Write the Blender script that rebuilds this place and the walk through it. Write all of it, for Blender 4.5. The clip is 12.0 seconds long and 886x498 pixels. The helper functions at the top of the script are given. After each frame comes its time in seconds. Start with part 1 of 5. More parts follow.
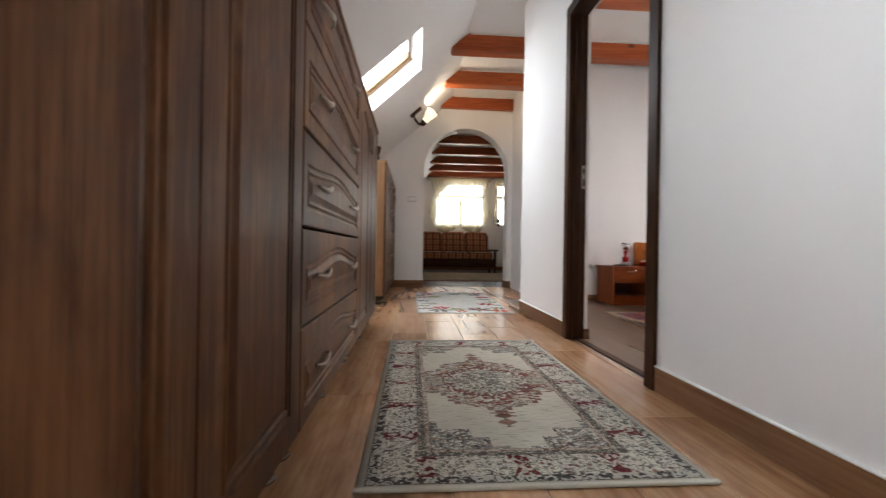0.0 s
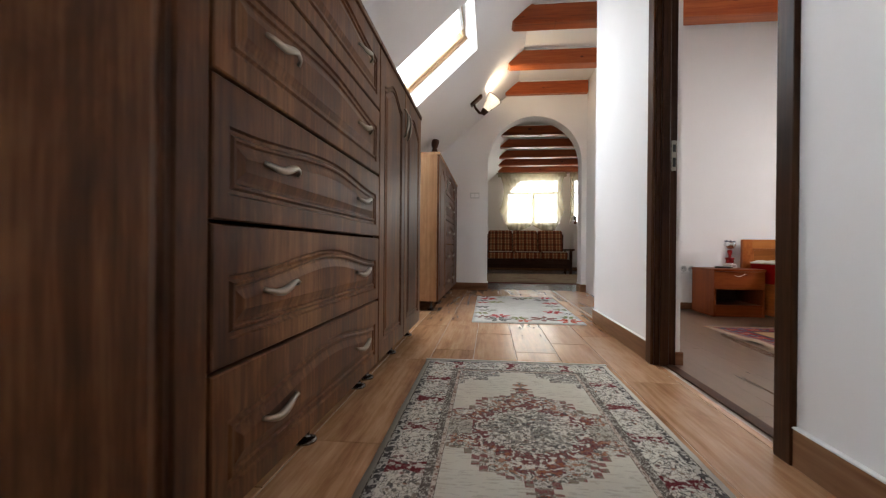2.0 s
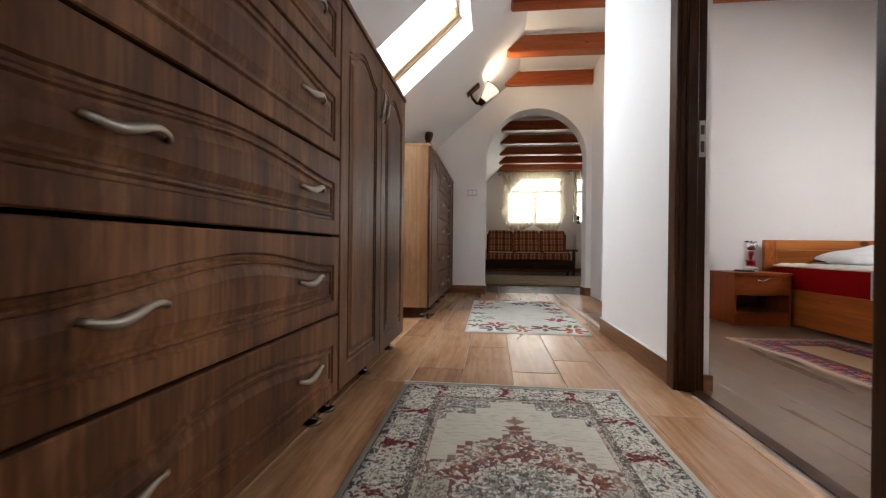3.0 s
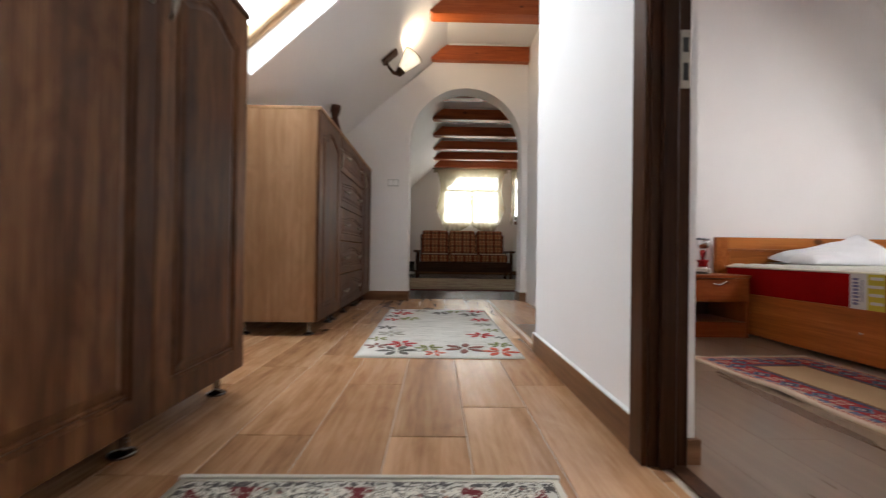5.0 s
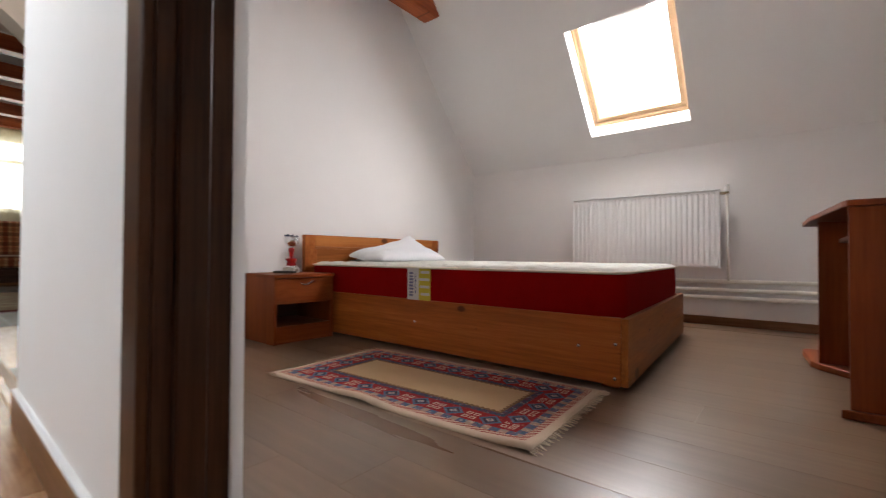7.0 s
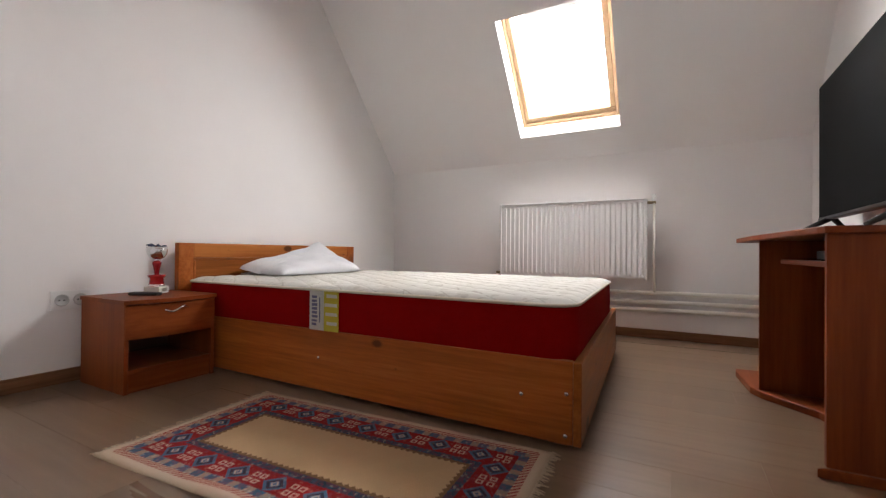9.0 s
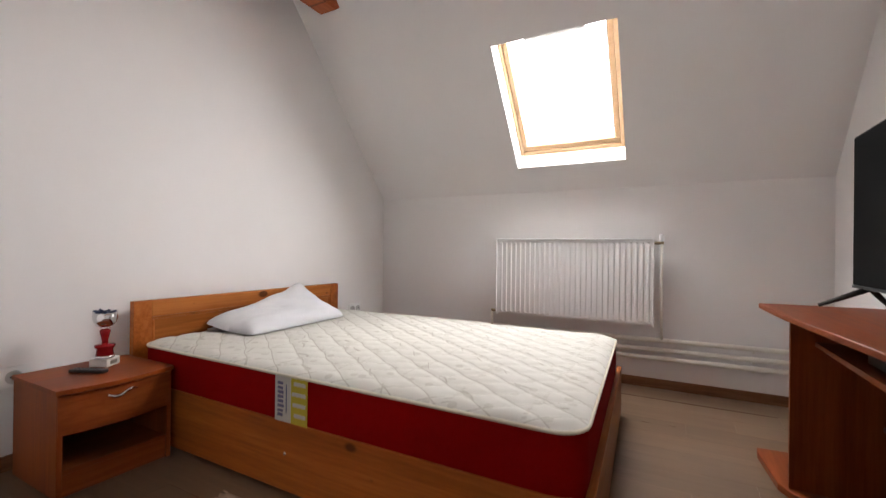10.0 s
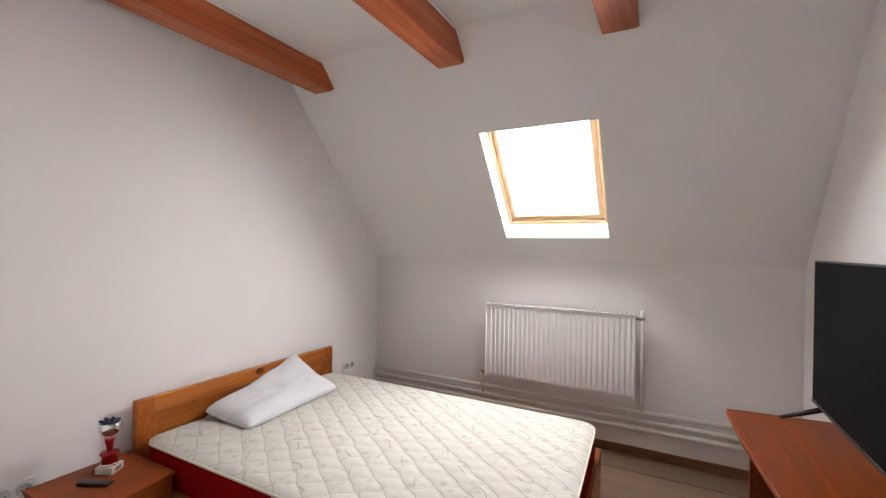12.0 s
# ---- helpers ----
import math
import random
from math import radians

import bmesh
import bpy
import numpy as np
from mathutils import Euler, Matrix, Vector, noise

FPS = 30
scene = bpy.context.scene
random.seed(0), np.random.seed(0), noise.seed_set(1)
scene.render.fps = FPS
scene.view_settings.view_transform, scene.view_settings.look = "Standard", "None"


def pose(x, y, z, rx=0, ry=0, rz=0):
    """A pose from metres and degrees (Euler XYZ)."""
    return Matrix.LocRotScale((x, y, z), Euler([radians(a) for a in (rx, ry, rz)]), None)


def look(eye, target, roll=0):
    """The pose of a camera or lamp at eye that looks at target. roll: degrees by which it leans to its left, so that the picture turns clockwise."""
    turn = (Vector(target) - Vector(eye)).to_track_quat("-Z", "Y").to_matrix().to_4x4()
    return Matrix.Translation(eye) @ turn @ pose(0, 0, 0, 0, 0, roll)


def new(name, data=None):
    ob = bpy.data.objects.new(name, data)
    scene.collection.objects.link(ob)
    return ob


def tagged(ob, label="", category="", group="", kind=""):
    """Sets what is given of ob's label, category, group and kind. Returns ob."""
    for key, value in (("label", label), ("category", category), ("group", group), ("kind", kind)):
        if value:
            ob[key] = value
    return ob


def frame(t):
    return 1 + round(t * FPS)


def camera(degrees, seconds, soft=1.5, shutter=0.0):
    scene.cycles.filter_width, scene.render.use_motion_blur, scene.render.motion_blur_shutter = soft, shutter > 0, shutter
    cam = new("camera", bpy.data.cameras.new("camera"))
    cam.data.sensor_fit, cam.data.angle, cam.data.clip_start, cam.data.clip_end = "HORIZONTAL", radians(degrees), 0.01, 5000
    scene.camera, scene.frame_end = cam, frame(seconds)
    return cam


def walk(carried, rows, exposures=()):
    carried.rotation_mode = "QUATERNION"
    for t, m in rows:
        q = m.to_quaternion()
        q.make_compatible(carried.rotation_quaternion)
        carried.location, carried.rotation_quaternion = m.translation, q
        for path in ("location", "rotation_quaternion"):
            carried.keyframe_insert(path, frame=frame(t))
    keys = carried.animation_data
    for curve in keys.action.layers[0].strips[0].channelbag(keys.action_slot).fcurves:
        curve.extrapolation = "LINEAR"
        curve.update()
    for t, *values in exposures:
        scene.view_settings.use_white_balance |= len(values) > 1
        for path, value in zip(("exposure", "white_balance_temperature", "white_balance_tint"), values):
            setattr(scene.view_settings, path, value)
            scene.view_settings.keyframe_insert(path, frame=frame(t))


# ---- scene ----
cam = camera(92.3, 12.0, 1.2, 0.4)
PATH = [
    (0, (1.253, 0.675, 0.565), (1.39, 2.67, 0.566), 0.9),
    (0.5, (1.24, 0.696, 0.553), (1.098, 2.691, 0.55), 0.5),
    (1, (1.307, 0.802, 0.563), (1.113, 2.792, 0.563), 0.2),
    (1.5, (1.378, 0.937, 0.574), (1.17, 2.926, 0.571), 0.5),
    (2, (1.433, 1.115, 0.574), (1.212, 3.103, 0.569), 0.5),
    (2.5, (1.458, 1.29, 0.581), (1.228, 3.277, 0.575), 0.6),
    (4.5, (1.618, 2.072, 0.558), (1.398, 4.06, 0.566), 0.7),
    (5, (1.702, 2.26, 0.539), (1.734, 4.259, 0.553), 0.8),
    (5.5, (1.803, 2.415, 0.542), (2.228, 4.369, 0.557), 0.5),
    (6, (1.916, 2.549, 0.562), (2.729, 4.376, 0.575), 0.2),
    (6.5, (1.999, 2.641, 0.531), (3.19, 4.247, 0.559), 0.3),
    (7, (2.059, 2.695, 0.529), (3.605, 3.964, 0.562), 0.3),
    (9, (2.399, 2.927, 0.636), (4.151, 3.89, 0.652), 0.5),
    (9.5, (2.535, 2.99, 0.767), (4.294, 3.942, 0.776), 0.5),
    (10, (2.635, 3.018, 0.957), (4.397, 3.964, 0.961), 0.7),
    (10.5, (2.668, 3.028, 1.149), (4.431, 3.972, 1.151), 0.9),
    (11, (2.642, 3.019, 1.323), (4.408, 3.957, 1.325), 0.9),
    (11.5, (2.6, 2.979, 1.429), (4.367, 3.916, 1.429), 0.8),
    (12, (2.551, 2.923, 1.517), (4.319, 3.858, 1.51), 0.9),
]
walk(cam, [(t, look(eye, target, roll)) for t, eye, target, roll in PATH])

# ---- light ----
scene.view_settings.exposure = 0.0
world = bpy.data.worlds.new("world")
scene.world = world
world.use_nodes = True
wn = world.node_tree
sky = wn.nodes.new("ShaderNodeTexSky")
sky.sky_type, sky.sun_disc = "NISHITA", False
sky.sun_elevation, sky.sun_rotation = radians(48), radians(60)
wn.nodes["Background"].inputs["Strength"].default_value = 0.12
wn.links.new(sky.outputs["Color"], wn.nodes["Background"].inputs["Color"])
sun = new("sun", bpy.data.lights.new("sun", "SUN"))
sun.data.energy, sun.data.angle, sun.data.color = 0.7, radians(20), (1, 0.96, 0.9)
sun.matrix_world = look((0, 0, 30), (-6, 3, 22))


def sky_lamp(name, m, w, h, power, colour):
    """Daylight of an opening: an area lamp outside the pane."""
    lamp = new(name, bpy.data.lights.new(name, "AREA"))
    lamp.data.shape, lamp.data.size, lamp.data.size_y = "RECTANGLE", w, h
    lamp.data.energy, lamp.data.color = power, colour
    lamp.matrix_world = m
    return lamp


# ---- plan ----
FACE_X = 0.97           # fronts of the corridor cabinets
WALL_X, WALL_T = 2.25, 0.13  # wall between corridor and bedroom
DOOR_A, DOOR_B, DOOR_H = 2.42, 3.335, 2.08
TURN_Y = 4.575          # end of that wall
ARCH_Y, ARCH_T = 7.0, 0.25
ARCH_L, ARCH_R, ARCH_SPRING = 1.39, 2.645, 1.745
CEIL = 2.83
BEAM_Z = 2.65
SL_X, SL_Z, SL_K = 0.2, 1.38, 0.912   # roof slope over the corridor
SR_X, SR_Z, SR_K = 6.01, 1.43, 1.17   # roof slope of the bedroom
BED_S, BED_N = 2.15, 5.49             # bedroom side walls
LIV_N, LIV_E = 13.0, 4.7
SOUTH = -1.4


# ---- mesh helpers ----
def quad_box(bm, x0, x1, y0, y1, z0, z1, bevel=0.0, seg=1):
    r = bmesh.ops.create_cube(bm, size=1.0)
    vs = r["verts"]
    for v in vs:
        v.co = Vector(((x0 + x1) / 2 + v.co.x * (x1 - x0), (y0 + y1) / 2 + v.co.y * (y1 - y0), (z0 + z1) / 2 + v.co.z * (z1 - z0)))
    if bevel > 0:
        es = list({e for v in vs for e in v.link_edges})
        bmesh.ops.bevel(bm, geom=es, offset=bevel, segments=seg, affect="EDGES", profile=0.6)
    return bm


def box(x0, x1, y0, y1, z0, z1, bevel=0.0, seg=1):
    return quad_box(bmesh.new(), x0, x1, y0, y1, z0, z1, bevel, seg)


def prism(points, a, b, axis="y"):
    """A polygon of (u, v) points drawn out from a to b along an axis."""
    bm = bmesh.new()

    def at(u, v, w):
        return {"y": (u, w, v), "x": (w, u, v), "z": (u, v, w)}[axis]
    lo = [bm.verts.new(at(u, v, a)) for u, v in points]
    hi = [bm.verts.new(at(u, v, b)) for u, v in points]
    bm.faces.new(lo)
    bm.faces.new(hi[::-1])
    n = len(points)
    for i in range(n):
        bm.faces.new((lo[i], hi[i], hi[(i + 1) % n], lo[(i + 1) % n]))
    bmesh.ops.recalc_face_normals(bm, faces=bm.faces)
    return bm


def lathe(profile, n=24, cx=0.0, cy=0.0, bm=None):
    bm = bm or bmesh.new()
    rings = []
    for r, z in profile:
        if r < 1e-5:
            rings.append([bm.verts.new((cx, cy, z))])
        else:
            rings.append([bm.verts.new((cx + r * math.cos(2 * math.pi * i / n), cy + r * math.sin(2 * math.pi * i / n), z)) for i in range(n)])
    for a, b in zip(rings, rings[1:]):
        for i in range(n):
            j = (i + 1) % n
            if len(a) == 1 and len(b) == 1:
                continue
            if len(a) == 1:
                bm.faces.new((a[0], b[j], b[i]))
            elif len(b) == 1:
                bm.faces.new((a[i], a[j], b[0]))
            else:
                bm.faces.new((a[i], a[j], b[j], b[i]))
    bmesh.ops.recalc_face_normals(bm, faces=bm.faces)
    for f in bm.faces:
        f.smooth = True
    return bm


def tube(path, r, n=10, bm=None, flat=1.0):
    """A round bar along a path; r may be one radius or one for each point."""
    bm = bm or bmesh.new()
    pts = [Vector(p) for p in path]
    rings = []
    for i, p in enumerate(pts):
        d = (pts[min(i + 1, len(pts) - 1)] - pts[max(i - 1, 0)]).normalized()
        up = Vector((0, 0, 1)) if abs(d.z) < 0.9 else Vector((0, 1, 0))
        a = d.cross(up).normalized()
        b = a.cross(d).normalized()
        rr = r[i] if isinstance(r, (list, tuple)) else r
        rings.append([bm.verts.new(p + a * rr * math.cos(2 * math.pi * k / n) + b * rr * flat * math.sin(2 * math.pi * k / n)) for k in range(n)])
    for a, b in zip(rings, rings[1:]):
        for k in range(n):
            bm.faces.new((a[k], a[(k + 1) % n], b[(k + 1) % n], b[k]))
    bm.faces.new(rings[0])
    bm.faces.new(rings[-1][::-1])
    bmesh.ops.recalc_face_normals(bm, faces=bm.faces)
    for f in bm.faces:
        f.smooth = len(f.verts) == 4
    return bm


def grid_slab(us, vs, holes, thick, m):
    """A slab over the cells us x vs, with the cells named in holes left open. m takes (u, v, depth) into the world."""
    bm = bmesh.new()
    nu, nv = len(us), len(vs)
    p = [[[bm.verts.new(m @ Vector((u, v, w))) for w in (0, thick)] for v in vs] for u in us]
    solid = lambda i, j: 0 <= i < nu - 1 and 0 <= j < nv - 1 and (i, j) not in holes
    for i in range(nu - 1):
        for j in range(nv - 1):
            if not solid(i, j):
                continue
            for w in (0, 1):
                bm.faces.new((p[i][j][w], p[i + 1][j][w], p[i + 1][j + 1][w], p[i][j + 1][w]))
            for (a, b), (di, dj) in ((((i, j), (i + 1, j)), (0, -1)), (((i, j + 1), (i + 1, j + 1)), (0, 1)),
                                     (((i, j), (i, j + 1)), (-1, 0)), (((i + 1, j), (i + 1, j + 1)), (1, 0))):
                if not solid(i + di, j + dj):
                    bm.faces.new((p[a[0]][a[1]][0], p[b[0]][b[1]][0], p[b[0]][b[1]][1], p[a[0]][a[1]][1]))
    bmesh.ops.delete(bm, geom=[v for v in bm.verts if not v.link_faces], context="VERTS")
    bmesh.ops.recalc_face_normals(bm, faces=bm.faces)
    return bm


def basis(o, u, v, w):
    """The matrix that takes (a, b, c) to o + a u + b v + c w."""
    return Matrix(((u[0], v[0], w[0], o[0]), (u[1], v[1], w[1], o[1]), (u[2], v[2], w[2], o[2]), (0, 0, 0, 1)))


def moved(bm, m):
    bmesh.ops.transform(bm, matrix=m, verts=bm.verts)
    return bm


def to_mesh(name, bm, material):
    me = bpy.data.meshes.new(name)
    bm.to_mesh(me)
    bm.free()
    me.materials.append(material)
    return me


def part(name, bm, material, parent, label=""):
    ob = new(name, to_mesh(name, bm, material))
    ob.parent = parent
    if label:
        ob["label"] = label
    return ob


def thing(name, label, category, at=(0, 0, 0), turn=0.0, group=""):
    ob = new(name)
    ob.empty_display_size = 0.1
    ob.matrix_world = pose(*at, 0, 0, turn)
    return tagged(ob, label, category, group)


def structure(name, bm, material, label, category="structure"):
    return tagged(new(name, to_mesh(name, bm, material)), label, category, "", "structure")


def smooth(bm):
    for f in bm.faces:
        f.smooth = True
    return bm


# ---- materials ----
def material(name):
    mat = bpy.data.materials.new(name)
    mat.use_nodes = True
    nt = mat.node_tree
    return mat, nt, nt.nodes["Principled BSDF"]


def node(nt, kind, **values):
    n = nt.nodes.new(kind)
    for k, v in values.items():
        n.inputs[k.replace("_", " ")].default_value = v
    return n


def coords(nt, scale=(1, 1, 1), out="Object", vary=True):
    tc = nt.nodes.new("ShaderNodeTexCoord")
    mp = nt.nodes.new("ShaderNodeMapping")
    mp.inputs["Scale"].default_value = scale
    nt.links.new(tc.outputs[out], mp.inputs["Vector"])
    if vary:
        info = nt.nodes.new("ShaderNodeObjectInfo")
        mul = nt.nodes.new("ShaderNodeMath")
        mul.operation = "MULTIPLY"
        mul.inputs[1].default_value = 37.0
        nt.links.new(info.outputs["Random"], mul.inputs[0])
        nt.links.new(mul.outputs[0], mp.inputs["Location"])
    return mp.outputs["Vector"]


def ramp(nt, fac, stops):
    r = nt.nodes.new("ShaderNodeValToRGB")
    while len(r.color_ramp.elements) < len(stops):
        r.color_ramp.elements.new(0.5)
    for e, (p, c) in zip(r.color_ramp.elements, stops):
        e.position, e.color = p, (*c, 1)
    nt.links.new(fac, r.inputs["Fac"])
    return r.outputs["Color"]


def mix(nt, a, b, fac, kind="MIX"):
    m = nt.nodes.new("ShaderNodeMix")
    m.data_type, m.blend_type = "RGBA", kind
    for sock, val in ((m.inputs[0], fac), (m.inputs[6], a), (m.inputs[7], b)):
        if isinstance(val, bpy.types.NodeSocket):
            nt.links.new(val, sock)
        elif isinstance(val, tuple):
            sock.default_value = (*val, 1)
        else:
            sock.default_value = val
    return m.outputs[2]


def maths(nt, op, a, b=0.0, c=None):
    m = nt.nodes.new("ShaderNodeMath")
    m.operation = op
    for i, val in enumerate((a, b) if c is None else (a, b, c)):
        if isinstance(val, bpy.types.NodeSocket):
            nt.links.new(val, m.inputs[i])
        else:
            m.inputs[i].default_value = val
    return m.outputs[0]


def bump(nt, bsdf, height, strength, distance=0.01):
    b = nt.nodes.new("ShaderNodeBump")
    b.inputs["Strength"].default_value, b.inputs["Distance"].default_value = strength, distance
    nt.links.new(height, b.inputs["Height"])
    nt.links.new(b.outputs["Normal"], bsdf.inputs["Normal"])


def noise_of(nt, vec, scale, detail=3.0, rough=0.55, dist=0.0):
    n = node(nt, "ShaderNodeTexNoise", Scale=scale, Detail=detail, Roughness=rough, Distortion=dist)
    nt.links.new(vec, n.inputs["Vector"])
    return n.outputs["Fac"]


def paint(name, colour, rough=0.6, spots=0.04, bumpy=0.08, metal=0.0):
    mat, nt, b = material(name)
    v = coords(nt)
    big = noise_of(nt, v, 1.3, 4)
    fine = noise_of(nt, v, 180, 2)
    lo = tuple(c * (1 - spots) for c in colour)
    hi = tuple(min(1, c * (1 + spots)) for c in colour)
    nt.links.new(ramp(nt, big, [(0.3, lo), (0.7, hi)]), b.inputs["Base Color"])
    b.inputs["Roughness"].default_value, b.inputs["Metallic"].default_value = rough, metal
    if bumpy:
        bump(nt, b, fine, bumpy, 0.002)
    return mat


def wood(name, dark, mid, light, axis="z", grain=26.0, stretch=0.045, rough=0.45, knots=0.0, vary=0.12, gloss_noise=0.08, spec=0.15, soft=0.0, blotch=0.0):
    """Grain drawn out along one axis of the piece, with a coarse figure and optional knots."""
    mat, nt, b = material(name)
    sc = [1.0, 1.0, 1.0]
    sc["xyz".index(axis)] = stretch
    v = coords(nt, tuple(sc))
    fine = noise_of(nt, v, grain * 4, 4, 0.65)
    fig = noise_of(nt, v, grain * 0.42, 4, 0.6, 1.1)
    wide = noise_of(nt, v, grain * 0.13, 2, 0.5, 0.4)
    s = maths(nt, "MULTIPLY_ADD", fig, 0.46, maths(nt, "MULTIPLY_ADD", fine, 0.32, maths(nt, "MULTIPLY", wide, 0.34)))
    if blotch > 0:
        pc = [1.0, 1.0, 1.0]
        pc["xyz".index(axis)] = 0.35
        patch = noise_of(nt, coords(nt, tuple(pc)), 9.0, 3, 0.6, 1.8)
        s = maths(nt, "ADD", s, maths(nt, "MULTIPLY_ADD", patch, blotch, -0.5 * blotch))
    col = ramp(nt, s, [(0.43 - soft, dark), (0.55, mid), (0.68 + soft, light)])
    info = nt.nodes.new("ShaderNodeObjectInfo")
    hsv = nt.nodes.new("ShaderNodeHueSaturation")
    nt.links.new(maths(nt, "MULTIPLY_ADD", info.outputs["Random"], 2 * vary, 1 - vary), hsv.inputs["Value"])
    nt.links.new(col, hsv.inputs["Color"])
    out = hsv.outputs["Color"]
    if knots > 0:
        sep = nt.nodes.new("ShaderNodeSeparateXYZ")
        nt.links.new(coords(nt), sep.inputs[0])
        flat = nt.nodes.new("ShaderNodeCombineXYZ")
        nt.links.new(maths(nt, "MULTIPLY", sep.outputs["xyz".index(axis)], 0.6), flat.inputs[0])
        nt.links.new(sep.outputs["Z"] if axis != "z" else sep.outputs["X"], flat.inputs[1])
        vor = node(nt, "ShaderNodeTexVoronoi", Scale=5.0)
        vor.voronoi_dimensions = "2D"
        nt.links.new(flat.outputs[0], vor.inputs["Vector"])
        size = nt.nodes.new("ShaderNodeSeparateColor")
        nt.links.new(vor.outputs["Color"], size.inputs[0])
        reach = maths(nt, "MULTIPLY_ADD", maths(nt, "POWER", size.outputs[0], 4.0), 0.13, 0.010)
        k = maths(nt, "SMOOTH_MIN", 1.0, maths(nt, "MAXIMUM", 0.0, maths(nt, "MULTIPLY", maths(nt, "SUBTRACT", reach, vor.outputs["Distance"]), 22.0)), 0.1)
        out = mix(nt, out, tuple(c * 0.38 for c in dark), maths(nt, "MULTIPLY", k, knots))
    nt.links.new(out, b.inputs["Base Color"])
    nt.links.new(maths(nt, "MULTIPLY_ADD", fig, gloss_noise * 2, rough - gloss_noise), b.inputs["Roughness"])
    b.inputs["Specular IOR Level"].default_value = spec
    bump(nt, b, s, 0.12, 0.003)
    return mat


def metal(name, colour, rough):
    mat, nt, b = material(name)
    v = coords(nt, (1, 1, 1))
    n = noise_of(nt, v, 60, 3)
    b.inputs["Metallic"].default_value = 1.0
    b.inputs["Base Color"].default_value = (*colour, 1)
    nt.links.new(maths(nt, "MULTIPLY_ADD", n, 0.16, rough - 0.08), b.inputs["Roughness"])
    return mat


def cloth(name, colour, weave=420.0, rough=0.9, spots=0.1):
    mat, nt, b = material(name)
    v = coords(nt)
    w = noise_of(nt, v, weave, 2)
    big = noise_of(nt, v, 5, 3)
    base = ramp(nt, maths(nt, "MULTIPLY_ADD", w, 0.5, maths(nt, "MULTIPLY", big, 0.5)), [(0.3, tuple(c * (1 - spots) for c in colour)), (0.7, tuple(min(1, c * (1 + spots)) for c in colour))])
    nt.links.new(base, b.inputs["Base Color"])
    b.inputs["Roughness"].default_value = rough
    b.inputs["Specular IOR Level"].default_value = 0.15
    bump(nt, b, w, 0.3, 0.002)
    return mat


def glass(name):
    mat, nt, b = material(name)
    b.inputs["Transmission Weight"].default_value = 1.0
    b.inputs["Roughness"].default_value = 0.0
    b.inputs["IOR"].default_value = 1.1
    b.inputs["Base Color"].default_value = (0.97, 0.98, 0.98, 1)
    return mat


def glow(name, colour, strength):
    mat, nt, b = material(name)
    b.inputs["Base Color"].default_value = (0.8, 0.75, 0.65, 1)
    b.inputs["Emission Color"].default_value = (*colour, 1)
    b.inputs["Emission Strength"].default_value = strength
    return mat


WALL = paint("wall_paint", (0.86, 0.838, 0.826), 0.62, 0.02, 0.10)
CEILING = paint("ceiling_paint", (0.82, 0.805, 0.79), 0.7, 0.02, 0.06)
TRIMWHITE = paint("white_bead", (0.8, 0.8, 0.79), 0.45, 0.02, 0.0)
WALNUT = wood("walnut_foil", (0.034, 0.0105, 0.0033), (0.083, 0.0298, 0.0100), (0.192, 0.085, 0.034), "z", 24, 0.04, 0.46, 0.12, 0.04, 0.10, 0.18, 0.02, 0.27)
WALNUT_H = wood("walnut_foil_across", (0.034, 0.0105, 0.0033), (0.083, 0.0298, 0.0100), (0.192, 0.085, 0.034), "y", 24, 0.04, 0.46, 0, 0.04, 0.10, 0.18, 0.02, 0.27)
OAK = wood("light_oak_foil", (0.225, 0.115, 0.054), (0.31, 0.167, 0.082), (0.42, 0.245, 0.132), "z", 16, 0.04, 0.5, 0.1, 0.05, 0.08, 0.2, 0.04, 0.25)
WENGE = wood("wenge_frame", (0.021, 0.0069, 0.0028), (0.044, 0.0158, 0.0066), (0.078, 0.031, 0.0135), "z", 30, 0.04, 0.36, 0, 0.05, 0.06, 0.12)
BEAM = wood("stained_beam", (0.19, 0.035, 0.009), (0.36, 0.078, 0.020), (0.49, 0.135, 0.040), "x", 14, 0.06, 0.34, 0.8, spec=0.35)
PINE = wood("varnished_pine", (0.185, 0.043, 0.0075), (0.295, 0.076, 0.0125), (0.39, 0.120, 0.025), "y", 16, 0.05, 0.4, 0.9)
PINE_X = wood("varnished_pine_across", (0.185, 0.047, 0.0085), (0.285, 0.082, 0.0140), (0.38, 0.128, 0.027), "x", 16, 0.05, 0.4, 0.9)
WINPINE = wood("window_pine", (0.46, 0.30, 0.165), (0.55, 0.375, 0.22), (0.62, 0.45, 0.28), "y", 14, 0.05, 0.4, soft=0.1)
CHERRY = wood("cherry_foil", (0.125, 0.023, 0.0048), (0.178, 0.0355, 0.0068), (0.24, 0.056, 0.0125), "x", 14, 0.05, 0.42, 0, 0.05)
TILE = wood("wood_look_tile", (0.25, 0.120, 0.056), (0.42, 0.220, 0.108), (0.58, 0.345, 0.195), "y", 15, 0.06, 0.25, 0, 0.10, 0.06, 0.65, 0.01, 0.2)
LAMINATE = wood("grey_oak_laminate", (0.104, 0.061, 0.036), (0.142, 0.087, 0.053), (0.198, 0.130, 0.083), "y", 9, 0.06, 0.28, 0, 0.11, 0.02, 0.45, 0.09, 0.05)
SKIRT = wood("brown_skirting", (0.12, 0.053, 0.024), (0.20, 0.096, 0.046), (0.28, 0.148, 0.078), "y", 16, 0.06, 0.4)
